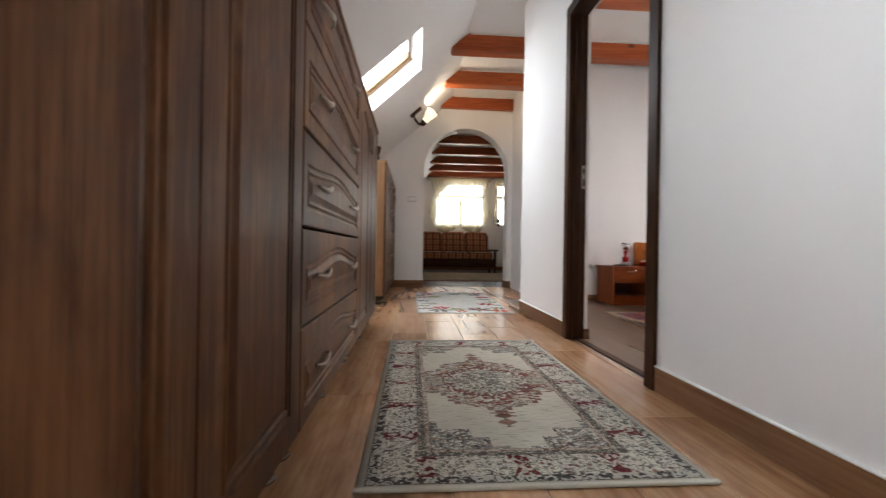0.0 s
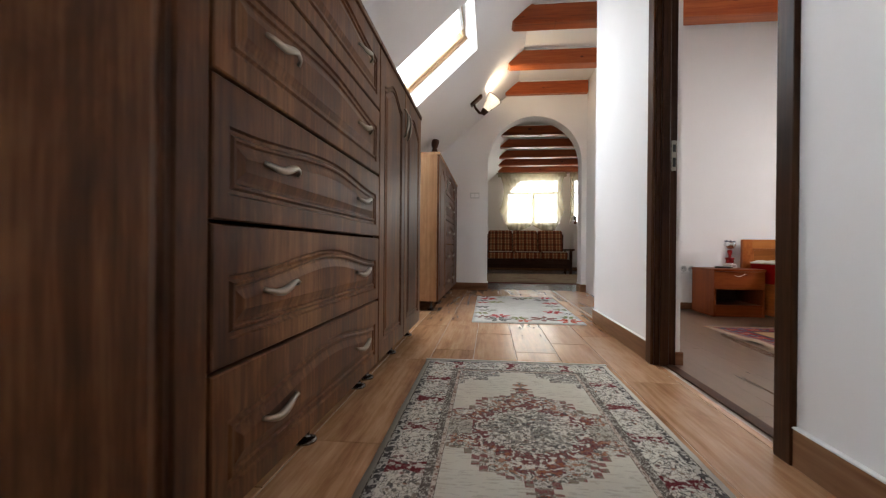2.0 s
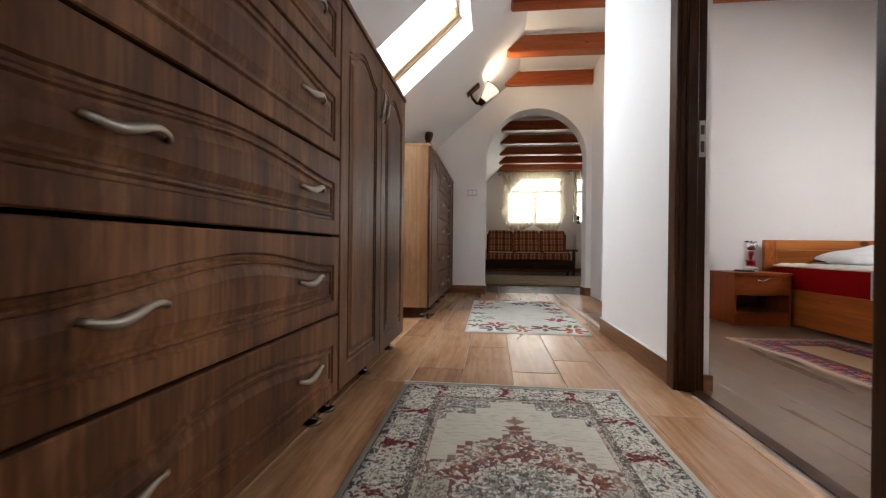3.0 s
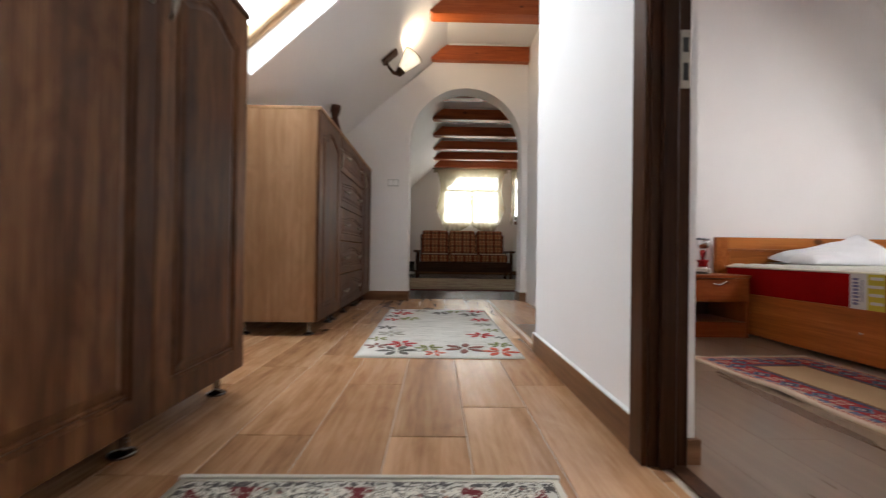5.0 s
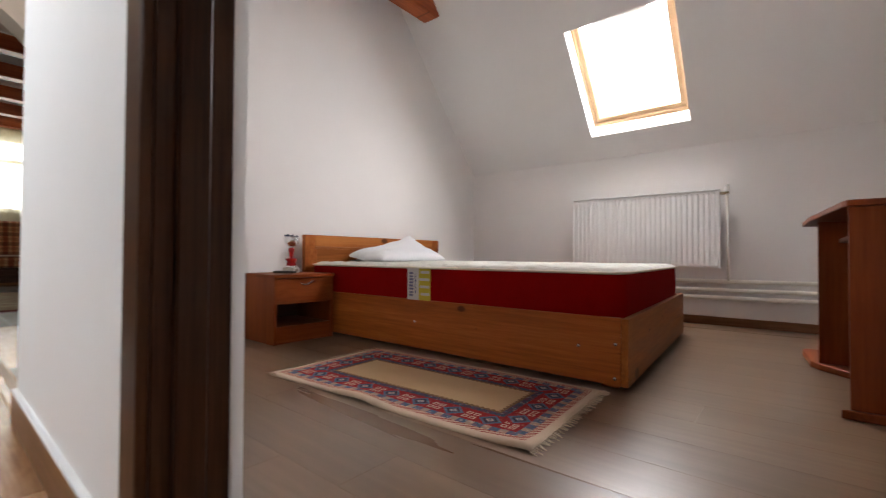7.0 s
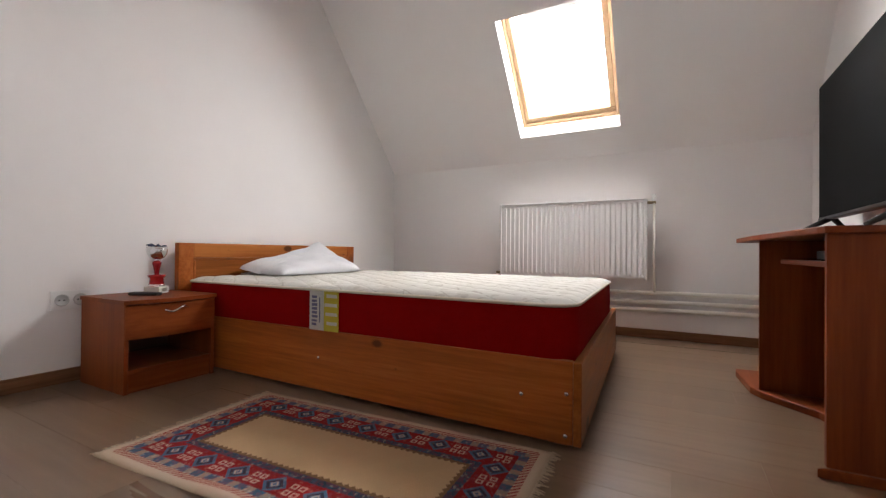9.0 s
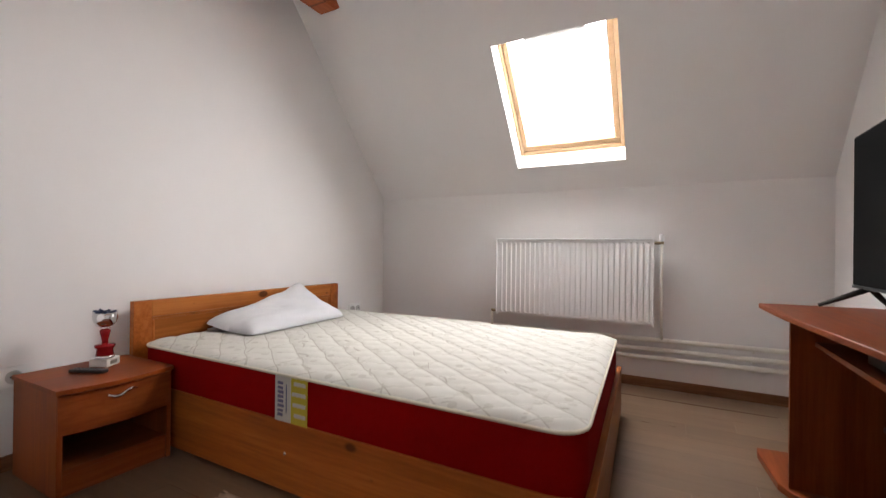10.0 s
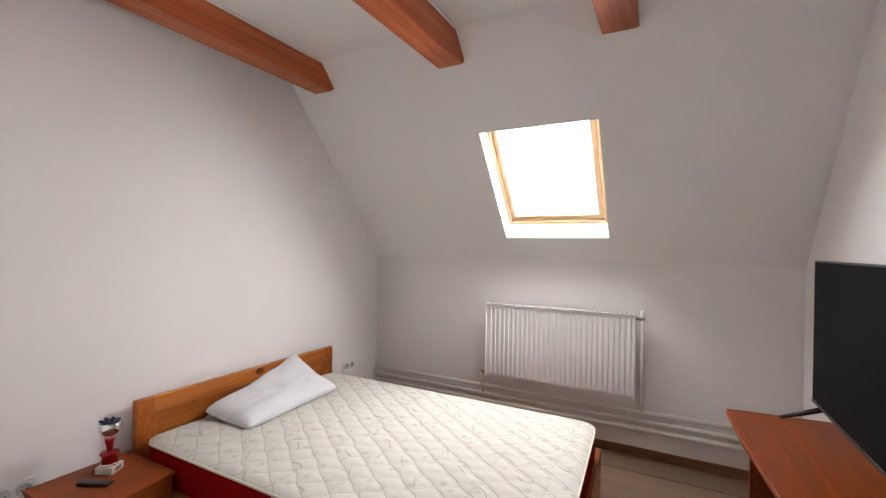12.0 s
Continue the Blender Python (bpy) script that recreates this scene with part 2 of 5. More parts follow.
SKIRT_X = wood("brown_skirting_across", (0.12, 0.053, 0.024), (0.20, 0.096, 0.046), (0.28, 0.148, 0.078), "x", 16, 0.06, 0.4)
GROUT = paint("grout", (0.50, 0.40, 0.31), 0.85, 0.1, 0.2)
LEG_METAL = metal("dark_nickel", (0.20, 0.18, 0.16), 0.25)
STEEL = metal("brushed_nickel", (0.33, 0.295, 0.25), 0.34)
CHROME = metal("chrome", (0.75, 0.75, 0.76), 0.12)
ENAMEL = paint("white_enamel", (0.87, 0.87, 0.86), 0.3, 0.01, 0.0)
PLASTIC = paint("white_plastic", (0.84, 0.84, 0.83), 0.4, 0.01, 0.0)
BLACK = paint("black_plastic", (0.012, 0.012, 0.013), 0.35, 0.1, 0.0)
DARK = paint("dark_slot", (0.02, 0.02, 0.02), 0.7, 0.1, 0.0)
CREAM = paint("cream_pipe_paint", (0.82, 0.79, 0.72), 0.35, 0.03, 0.0)
GLASS = glass("window_glass")


# ---- structure ----
def slope_frame(x, z, k, side):
    """Coordinates of a roof slope: u up the slope, v along y, w outwards."""
    n = math.hypot(1, k)
    u = (side / n, 0, k / n)
    return basis((x, 0, z), u, (0, 1, 0), (-side * k / n, 0, 1 / n)), n


SL, SLN = slope_frame(SL_X, SL_Z, SL_K, 1)
SR, SRN = slope_frame(SR_X, SR_Z, SR_K, -1)
SL_END = (CEIL - SL_Z) / SL_K * SLN + 0.05
SR_END = (CEIL - SR_Z) / SR_K * SRN + 0.05
LSKY = ((0.50 - SL_X) * SLN, (1.30 - SL_X) * SLN, 4.16, 5.0)
# opening of the added roof window, out of view
NSKY = ((0.40 - SL_X) * SLN, (1.02 - SL_X) * SLN, 0.40, 1.24)
RSKY = ((SR_X - 5.86) * SRN, (SR_X - 5.26) * SRN, 3.305, 4.087)
DEPTH = 0.20

structure("slope_corridor", grid_slab([-0.3, NSKY[0], LSKY[0], NSKY[1], LSKY[1], SL_END], [SOUTH - 0.2, NSKY[2], NSKY[3], LSKY[2], LSKY[3], LIV_N + 0.2], {(1, 1), (2, 1), (2, 3), (3, 3)}, DEPTH, SL), WALL, "white plastered roof slope over the corridor", "wall")
structure("slope_bedroom", grid_slab([-0.3, RSKY[0], RSKY[1], SR_END], [BED_S - 0.2, RSKY[2], RSKY[3], BED_N + 0.12], {(1, 1)}, DEPTH, SR), WALL, "white plastered roof slope of the bedroom", "wall")
structure("ceiling_corridor", box(1.7, LIV_E + 0.1, SOUTH - 0.1, LIV_N + 0.1, CEIL, CEIL + 0.15), CEILING, "white painted flat ceiling between the slopes", "ceiling")
structure("ceiling_bedroom", box(LIV_E + 0.1, 4.95, BED_S - 0.1, BED_N + 0.1, CEIL, CEIL + 0.15), CEILING, "white painted flat bedroom ceiling", "ceiling")
structure("wall_knee_corridor", box(SL_X - 0.15, SL_X, SOUTH, LIV_N, -0.05, SL_Z + 0.1), WALL, "low white wall behind the cabinets", "wall")
structure("wall_knee_bedroom", box(SR_X, SR_X + 0.2, BED_S - 0.1, BED_N + 0.1, -0.05, SR_Z + 0.1), WALL, "low white bedroom wall under the roof slope", "wall")
structure("wall_south", box(SL_X, WALL_X + WALL_T, SOUTH - 0.15, SOUTH, -0.05, CEIL), WALL, "white wall closing the corridor", "wall")
structure("wall_corridor", grid_slab([SOUTH, DOOR_A - 0.026, DOOR_B + 0.026, TURN_Y], [-0.05, DOOR_H + 0.026, CEIL], {(1, 0)}, WALL_T,
          basis((WALL_X, 0, 0), (0, 1, 0), (0, 0, 1), (1, 0, 0))), WALL, "white painted wall between corridor and bedroom", "wall")
structure("wall_return", box(WALL_X + WALL_T, 2.68, TURN_Y - 0.12, TURN_Y, -0.05, CEIL), WALL, "white painted short return wall", "wall")
structure("wall_stub", box(2.60, 2.68, TURN_Y, BED_N, -0.05, CEIL), WALL, "white painted wall between niche and bedroom", "wall")
structure("wall_niche", box(2.71, 2.79, BED_N + 0.12, ARCH_Y, -0.05, CEIL), WALL, "white painted wall beside the arch", "wall")
structure("wall_bedroom_north", box(2.60, SR_X + 0.2, BED_N, BED_N + 0.12, -0.05, CEIL), WALL, "white painted wall behind the bed", "wall")
structure("wall_bedroom_south", box(WALL_X + WALL_T, SR_X + 0.2, BED_S - 0.12, BED_S, -0.05, CEIL), WALL, "white painted wall behind the television", "wall")

# wall with the round arch
cxa, ra = (ARCH_L + ARCH_R) / 2, (ARCH_R - ARCH_L) / 2
arch = [(SL_X, -0.05), (ARCH_L, -0.05), (ARCH_L, ARCH_SPRING)]
arch += [(cxa - ra * math.cos(a), ARCH_SPRING + ra * math.sin(a)) for a in [math.pi * i / 40 for i in range(1, 40)]]
arch += [(ARCH_R, ARCH_SPRING), (ARCH_R, -0.05), (LIV_E, -0.05), (LIV_E, CEIL), (1.85, CEIL), (SL_X, SL_Z + 0.06)]
structure("wall_arch", prism(arch, ARCH_Y, ARCH_Y + ARCH_T), WALL, "white plastered wall with a round arched opening", "wall")

# living room beyond the arch
WIN1, WIN2 = (1.86, 3.30, 1.25, 2.50), (3.64, 4.20, 1.25, 2.50)
structure("wall_window", grid_slab([SL_X, WIN1[0], WIN1[1], WIN2[0], WIN2[1], LIV_E + 0.2], [-0.05, WIN1[2], WIN1[3], CEIL], {(1, 1), (3, 1)}, 0.28,
          basis((0, LIV_N, 0), (1, 0, 0), (0, 0, 1), (0, 1, 0))), WALL, "cream painted gable wall with two windows", "wall")
structure("wall_living_east", box(LIV_E, LIV_E + 0.15, ARCH_Y + ARCH_T, LIV_N, -0.05, CEIL), WALL, "cream painted living room wall", "wall")

# floors
floor_corridor = structure("floor_corridor", box(SL_X - 0.1, 2.31, SOUTH - 0.1, ARCH_Y + 0.12, -0.12, -0.003), GROUT, "wood-look plank tiles with pale joints", "floor")
structure("floor_niche", box(2.31, 2.79, TURN_Y - 0.05, ARCH_Y + 0.12, -0.12, -0.001), TILE, "wood-look tile floor beside the arch", "floor")
floor_bedroom = structure("floor_bedroom", box(2.3105, SR_X + 0.1, BED_S - 0.1, BED_N + 0.1, -0.12, -0.003), LAMINATE, "grey-brown oak laminate floor", "floor")
floor_living = structure("floor_living", box(SL_X - 0.1, LIV_E + 0.1, ARCH_Y + 0.12, LIV_N + 0.1, -0.12, -0.003), GROUT, "dark glossy tile floor", "floor")

# skirtings: brown tile strip with a thin white bead of filler on top
def skirting(name, x0, x1, y0, y1, h=0.10, along="y", bead=True):
    sk = structure(name, box(x0, x1, y0, y1, 0.0, h, 0.002), SKIRT if along == "y" else SKIRT_X, "brown wood-look skirting with a white filler line", "baseboard")
    if bead:
        b = 0.002
        part("filler_line", box(x0 - b, x1 + b, y0 - b, y1 + b, h, h + 0.006, 0.002), TRIMWHITE, sk, "thin white filler line")
    return sk


skirting("baseboard", WALL_X - 0.012, WALL_X, SOUTH, DOOR_A - 0.065)
skirting("baseboard", WALL_X - 0.012, WALL_X, DOOR_B + 0.07, TURN_Y + 0.012)
skirting("baseboard", SL_X + 0.01, ARCH_L, ARCH_Y - 0.012, ARCH_Y, 0.1, "x")
skirting("baseboard", ARCH_R, 2.71, ARCH_Y - 0.012, ARCH_Y, 0.1, "x")
skirting("baseboard", ARCH_R - 0.012, ARCH_R, ARCH_Y - 0.012, ARCH_Y + ARCH_T, 0.1)
skirting("baseboard", ARCH_L, ARCH_L + 0.012, ARCH_Y - 0.012, ARCH_Y + ARCH_T, 0.1)
skirting("baseboard", 2.68, SR_X, BED_N - 0.016, BED_N, 0.065, "x", False)
skirting("baseboard", SR_X - 0.016, SR_X, BED_S, BED_N - 0.016, 0.065, "y", False)
skirting("baseboard", WALL_X + WALL_T + 0.02, SR_X - 0.016, BED_S, BED_S + 0.016, 0.065, "x", False)
skirting("baseboard", WALL_X + WALL_T, WALL_X + WALL_T + 0.011, DOOR_B + 0.0105, TURN_Y - 0.12, 0.065, "y", False)
skirting("baseboard", WALL_X + 0.102, WALL_X + WALL_T + 0.0105, DOOR_B + 0.010, DOOR_B + 0.0258, 0.065, "x", False)
skirting("baseboard", SL_X, LIV_E, LIV_N - 0.015, LIV_N, 0.08, "x", False)

# door frame: lining, stops and casings on both sides; the leaf is out of view
door = tagged(new("door_1"), "dark brown wenge door frame, its leaf swung out of view", "door frame", "", "structure")


def jamb(y0, y1, s):
    """s: +1 for the jamb at the far side."""
    part("lining", box(WALL_X - 0.004, WALL_X + 0.098, y0, y1, 0.0, DOOR_H, 0.002), WENGE, door)
    inner = y0 if s > 0 else y1
    part("stop", box(WALL_X + 0.020, WALL_X + 0.062, min(inner, inner - s * 0.014), max(inner, inner - s * 0.014), 0.0, DOOR_H, 0.003), WENGE, door)
    o0, o1 = (y0 + 0.006, y1 + 0.05) if s > 0 else (y0 - 0.05, y1 - 0.006)
    part("casing", box(WALL_X - 0.018, WALL_X - 0.001, o0, o1, 0.0, DOOR_H + 0.07, 0.004, 2), WENGE, door)


jamb(DOOR_B, DOOR_B + 0.026, 1)
jamb(DOOR_A - 0.026, DOOR_A, -1)
part("head_lining", box(WALL_X - 0.004, WALL_X + 0.098, DOOR_A - 0.026, DOOR_B + 0.026, DOOR_H, DOOR_H + 0.026, 0.002), WENGE, door)
part("head_casing", box(WALL_X - 0.0185, WALL_X - 0.001, DOOR_A - 0.076, DOOR_B + 0.076, DOOR_H + 0.006, DOOR_H + 0.071, 0.004, 2), WENGE, door)
part("threshold", box(WALL_X + 0.045, WALL_X + 0.092, DOOR_A, DOOR_B, 0.0, 0.006, 0.002), WENGE, door, "dark metal threshold strip")
plate = part("strike_plate", box(WALL_X + 0.070, WALL_X + 0.094, DOOR_B - 0.003, DOOR_B, 0.965, 1.115, 0.001), STEEL, door, "nickel lock strike plate")
part("latch_hole", box(WALL_X + 0.075, WALL_X + 0.089, DOOR_B - 0.0045, DOOR_B - 0.002, 1.058, 1.095), DARK, plate)
part("bolt_hole", box(WALL_X + 0.075, WALL_X + 0.089, DOOR_B - 0.0045, DOOR_B - 0.002, 0.985, 1.03), DARK, plate)


# ---- beams ----
def beam(x0, x1, y0, y1, left_cut, right_cut, group):
    """A ceiling beam; its ends are cut to the roof slope where it meets one."""
    zt = CEIL - 0.004
    lo0 = (SL_X + (BEAM_Z - SL_Z) / SL_K + 0.012) if left_cut else x0
    up0 = (SL_X + (zt - SL_Z) / SL_K + 0.012) if left_cut else x0
    lo1 = (SR_X - (BEAM_Z - SR_Z) / SR_K - 0.012) if right_cut else x1
    up1 = (SR_X - (zt - SR_Z) / SR_K - 0.012) if right_cut else x1
    c = 0.035
    pts = [(lo0, BEAM_Z + (c if left_cut else 0)), (lo0 + (c if left_cut else 0), BEAM_Z), (lo1 - (c if right_cut else 0), BEAM_Z), (lo1, BEAM_Z + (c if right_cut else 0)), (up1, zt), (up0, zt)]
    bm = prism(pts, y0, y1)
    long = [e for e in bm.edges if abs(e.verts[0].co.x - e.verts[1].co.x) > 0.5]
    bmesh.ops.bevel(bm, geom=long, offset=0.008, segments=2, affect="EDGES")
    ob = thing("ceiling_beam", "red-brown stained timber ceiling beam with knots", "beam", group=group)
    part("timber", bm, BEAM, ob)
    for y in (y0 - 0.012, y1 - 0.001):
        part("bead", box(max(up0, x0) + 0.01, min(up1, x1) - 0.01, y, y + 0.013, zt - 0.014, zt + 0.003, 0.003), TRIMWHITE, ob, "thin white bead along the ceiling")
    return ob


for y0, y1 in ((5.09, 5.25), (6.0, 6.16)):
    beam(1.5, 2.70, y0, y1, True, False, "corridor beams")
beam(1.5, 2.70, 6.92, 6.996, True, False, "corridor beams")
for y0, y1 in ((5.12, 5.28), (4.06, 4.235), (3.07, 3.25)):
    beam(WALL_X + WALL_T + 0.003 if y1 < 4.4 else 2.84, 5.0, y0, y1, False, True, "bedroom beams")
for y in (8.05, 9.0, 9.95, 10.95, 11.9, 12.78):
    beam(1.5, LIV_E - 0.004, y, y + 0.16, True, False, "living room beams")


# ---- roof windows ----
def roof_window(name, m, u0, u1, v0, v1, label, lamp_power, lamp_colour):
    """A pine pivot window at the outer end of its plastered reveal. m: the slope's coordinates."""
    ob = tagged(new(name), label, "roof window", "", "structure")
    d0, d1 = DEPTH - 0.065, DEPTH + 0.03

    def bar(nm, a0, a1, b0, b1, c0, c1, mat, parent):
        return part(nm, moved(box(a0, a1, b0, b1, c0, c1, 0.004), m), mat, parent)
    w = 0.028
    i0, i1, j0, j1 = u0 - 0.012, u1 + 0.065, v0 + 0.035, v1 - 0.012
    bar("frame_side", i0 + 0.04, i1, j0 - w, j0 + 0.004, d0, d1, WINPINE, ob)
    bar("frame_side", i0 + 0.04, i1, j1 - 0.004, j1 + w, d0, d1, WINPINE, ob)
    bar("frame_bottom", i0 + 0.04, i0 + 0.04 + w, j0 + 0.0045, j1 - 0.0045, d0, d1, WINPINE, ob)
    bar("frame_top", i1 - 0.06, i1 - 0.06 + w, j0 + 0.0045, j1 - 0.0045, d0, d1, WINPINE, ob)
    s = 0.036
    a0, a1, b0, b1 = i0 + 0.04 + w + 0.003, i1 - 0.063, j0 + 0.007, j1 - 0.007
    sash = bar("sash_bottom", a0, a0 + s, b0, b1, d0 + 0.025, d1 - 0.01, WINPINE, ob)
    bar("sash_top", a1 - s, a1, b0, b1, d0 + 0.025, d1 - 0.01, WINPINE, ob)
    bar("sash_side", a0 + s + 0.0005, a1 - s - 0.0005, b0, b0 + s, d0 + 0.025, d1 - 0.01, WINPINE, ob)
    bar("sash_side", a0 + s + 0.0005, a1 - s - 0.0005, b1 - s, b1, d0 + 0.025, d1 - 0.01, WINPINE, ob)
    bar("seal", a0 + s, a1 - s, b0 + s + 0.0005, b0 + s + 0.008, d0 + 0.04, d0 + 0.047, BLACK, ob)
    bar("vent_bar", a1 - s - 0.02, a1 - s + 0.012, (b0 + b1) / 2 - 0.2, (b0 + b1) / 2 + 0.2, d0 + 0.004, d0 + 0.0245, ENAMEL, ob)
    pane = bar("pane", a0 + s - 0.004, a1 - s + 0.004, b0 + s - 0.004, b1 - s + 0.004, d0 + 0.055, d0 + 0.060, GLASS, ob)
    pane.visible_shadow = False
    mid = m @ Vector(((u0 + u1) / 2, (v0 + v1) / 2, DEPTH + 0.07))
    inward = -(m.to_3x3() @ Vector((0, 0, 1)))
    sky_lamp(name + "_daylight", look(mid, mid + inward), v1 - v0 + 0.25, u1 - u0 + 0.25, lamp_power, lamp_colour)
    return ob


roof_window("window_1", SL, *LSKY, "pine-framed roof window in a white reveal above the cabinets", 47, (0.88, 0.945, 1.0))
# added out of view: its lamp brightens the near right-hand wall
roof_window("window_5", SL, *NSKY, "pine-framed roof window near the corridor's start", 50, (0.88, 0.945, 1.0))
roof_window("window_2", SR, *RSKY, "pine-framed roof window in a white reveal above the radiator", 92, (1.0, 0.98, 0.99))


def window(name, x0, x1, z0, z1, label, cut):
    ob = tagged(new(name), label, "window", "", "structure")
    y0, y1 = LIV_N + 0.06, LIV_N + 0.12
    f = 0.06
    part("frame_left", box(x0, x0 + f, y0, y1, z0, z1, 0.004), ENAMEL, ob)
    part("frame_right", box(x1 - f, x1, y0, y1, z0, z1, 0.004), ENAMEL, ob)
    part("frame_bottom", box(x0 + f, x1 - f, y0, y1, z0, z0 + f, 0.004), ENAMEL, ob)
    part("frame_top", box(x0 + f, x1 - f, y0, y1, z1 - f, z1, 0.004), ENAMEL, ob)
    zt = z0 + (z1 - z0) * 0.66
    part("transom", box(x0 + f, x1 - f, y0 - 0.01, y1, zt, zt + 0.06, 0.004), ENAMEL, ob)
    if cut:
        xm = x0 + (x1 - x0) * 0.52
        part("mullion", box(xm - 0.04, xm + 0.04, y0 - 0.01, y1, z0 + f, zt, 0.004), ENAMEL, ob)
        part("corner_infill", prism([(x0 + f, z1 - 0.40), (x0 + f, z1 - f), (x0 + f + 0.34, z1 - f)], y0 - 0.03, y1 - 0.01), WALL, ob, "plastered corner cut to the roof slope")
    part("sill", box(x0 - 0.04, x1 + 0.04, LIV_N - 0.05, LIV_N + 0.059, z0 - 0.025, z0 - 0.001, 0.006), ENAMEL, ob)
    pane = part("pane", box(x0 + f - 0.005, x1 - f + 0.005, y0 + 0.035, y0 + 0.041, z0 + f - 0.005, z1 - f + 0.005), GLASS, ob)
    pane.visible_shadow = False
    mid = Vector(((x0 + x1) / 2, LIV_N + 0.36, (z0 + z1) / 2))
    sky_lamp(name + "_daylight", look(mid, mid - Vector((0, 1, 0))), x1 - x0 + 0.2, z1 - z0 + 0.2, 21 * (x1 - x0) * (z1 - z0), (1.0, 0.98, 0.92))
    return ob


window("window_3", *WIN1, "white-framed gable window with a transom", True)
window("window_4", *WIN2, "narrow white-framed gable window", False)


# ---- cabinets of the corridor ----
def panel_front(w, h, margin, rise, thick=0.018, dips=((0.0, 0.0), (0.004, -0.006), (0.011, -0.0065), (0.016, -0.001), (0.021, -0.001), (0.025, -0.006), (0.031, -0.0055), (0.050, 0.001)), n=14):
    """A board w x h in (u, v), front face at depth 0 and body behind it, with a moulded groove that follows a bell-shaped top."""
    bm = bmesh.new()

    def outline(inset):
        m = margin + inset
        bell = lambda s: rise * (0.5 - 0.5 * math.cos(2 * math.pi * min(max(s, 0), 1))) if rise else 0.0
        top = lambda u: h - m - rise + bell((u - margin) / (w - 2 * margin))
        pts = [(m + (w - 2 * m) * i / n, m) for i in range(n)]
        pts += [(w - m, m + (top(w - m) - m) * i / n) for i in range(n)]
        pts += [(w - m - (w - 2 * m) * i / n, top(w - m - (w - 2 * m) * i / n)) for i in range(n)]
        pts += [(m, top(m) - (top(m) - m) * i / n) for i in range(n)]
        return pts
    edge = [(w * i / n, 0) for i in range(n)] + [(w, h * i / n) for i in range(n)] + [(w - w * i / n, h) for i in range(n)] + [(0, h - h * i / n) for i in range(n)]
    e = 0.003

    def shrunk(p, k):
        return (min(max(p[0], k), w - k), min(max(p[1], k), h - k))
    rings = [[bm.verts.new((*p, -thick)) for p in edge], [bm.verts.new((*p, -e)) for p in edge], [bm.verts.new((*shrunk(p, e), 0)) for p in edge]]
    for inset, d in dips:
        rings.append([bm.verts.new((*p, d)) for p in outline(inset)])
    k = len(edge)
    for a, b in zip(rings, rings[1:]):
        for i in range(k):
            bm.faces.new((a[i], a[(i + 1) % k], b[(i + 1) % k], b[i]))
    # centre field
    last = rings[-1]
    bm.faces.new(last)
    bm.faces.new(rings[0][::-1])
    bmesh.ops.recalc_face_normals(bm, faces=bm.faces)
    return bm


FRONT = lambda x, y, z: basis((x, y, z), (0, 1, 0), (0, 0, 1), (1, 0, 0))


def bow_handle(x, y, z, upright=False, length=0.15):
    """A curved nickel pull: thin feet, wider flat middle, with a slight twist."""
    path, rad = [], []
    for i in range(13):
        s = i / 12 - 0.5
        out = 0.003 + 0.021 * (1 - (2 * s) ** 2) ** 0.5 if abs(s) < 0.5 else 0.004
        a, sway = s * length, 0.009 * math.sin(2 * math.pi * s)
        path.append((x + out, y + (sway if upright else a), z + (a if upright else sway)))
        rad.append(0.0052 + 0.0058 * math.cos(math.pi * (s + 0.12)) ** 2)
    return tube(path, [0.70 * r for r in rad], 10, None, 1.2)


def legs(parent, x0, x1, ys):
    """Slim nickel tubes under a small cup, each on a wide flat disc."""
    foot = [(0.0, 0.0), (0.031, 0.0), (0.034, 0.004), (0.033, 0.009), (0.024, 0.013), (0.014, 0.017), (0.0125, 0.022), (0.0125, 0.072), (0.019, 0.078), (0.022, 0.0895), (0.0, 0.0895)]
    for x in (x0, x1):
        for y in ys:
            part("leg", lathe(foot, 18, x, y), LEG_METAL, parent, "short dark nickel leg on a disc foot")


CAB_BACK, CAB_Z0, CAB_TOP = 0.43, 0.09, 1.44


def carcass(parent, y0, y1, side_mat, oak_sides):
    x1 = FACE_X - 0.02
    for y in (y0, y1 - 0.018):
        part("side_panel", box(CAB_BACK, x1, y, y + 0.018, CAB_Z0, CAB_TOP - 0.022, 0.001), side_mat, parent, "light oak-look side panel" if oak_sides else "")
    part("bottom", box(CAB_BACK, x1, y0 + 0.018, y1 - 0.018, CAB_Z0, CAB_Z0 + 0.018), side_mat, parent)
    part("back", box(CAB_BACK, CAB_BACK + 0.004, y0 + 0.018, y1 - 0.018, CAB_Z0 + 0.018, CAB_TOP - 0.022), side_mat, parent)
    part("top", box(CAB_BACK, FACE_X + 0.006, y0 - 0.002, y1 + 0.002, CAB_TOP - 0.022, CAB_TOP, 0.004, 2), OAK if oak_sides else WALNUT_H, parent)


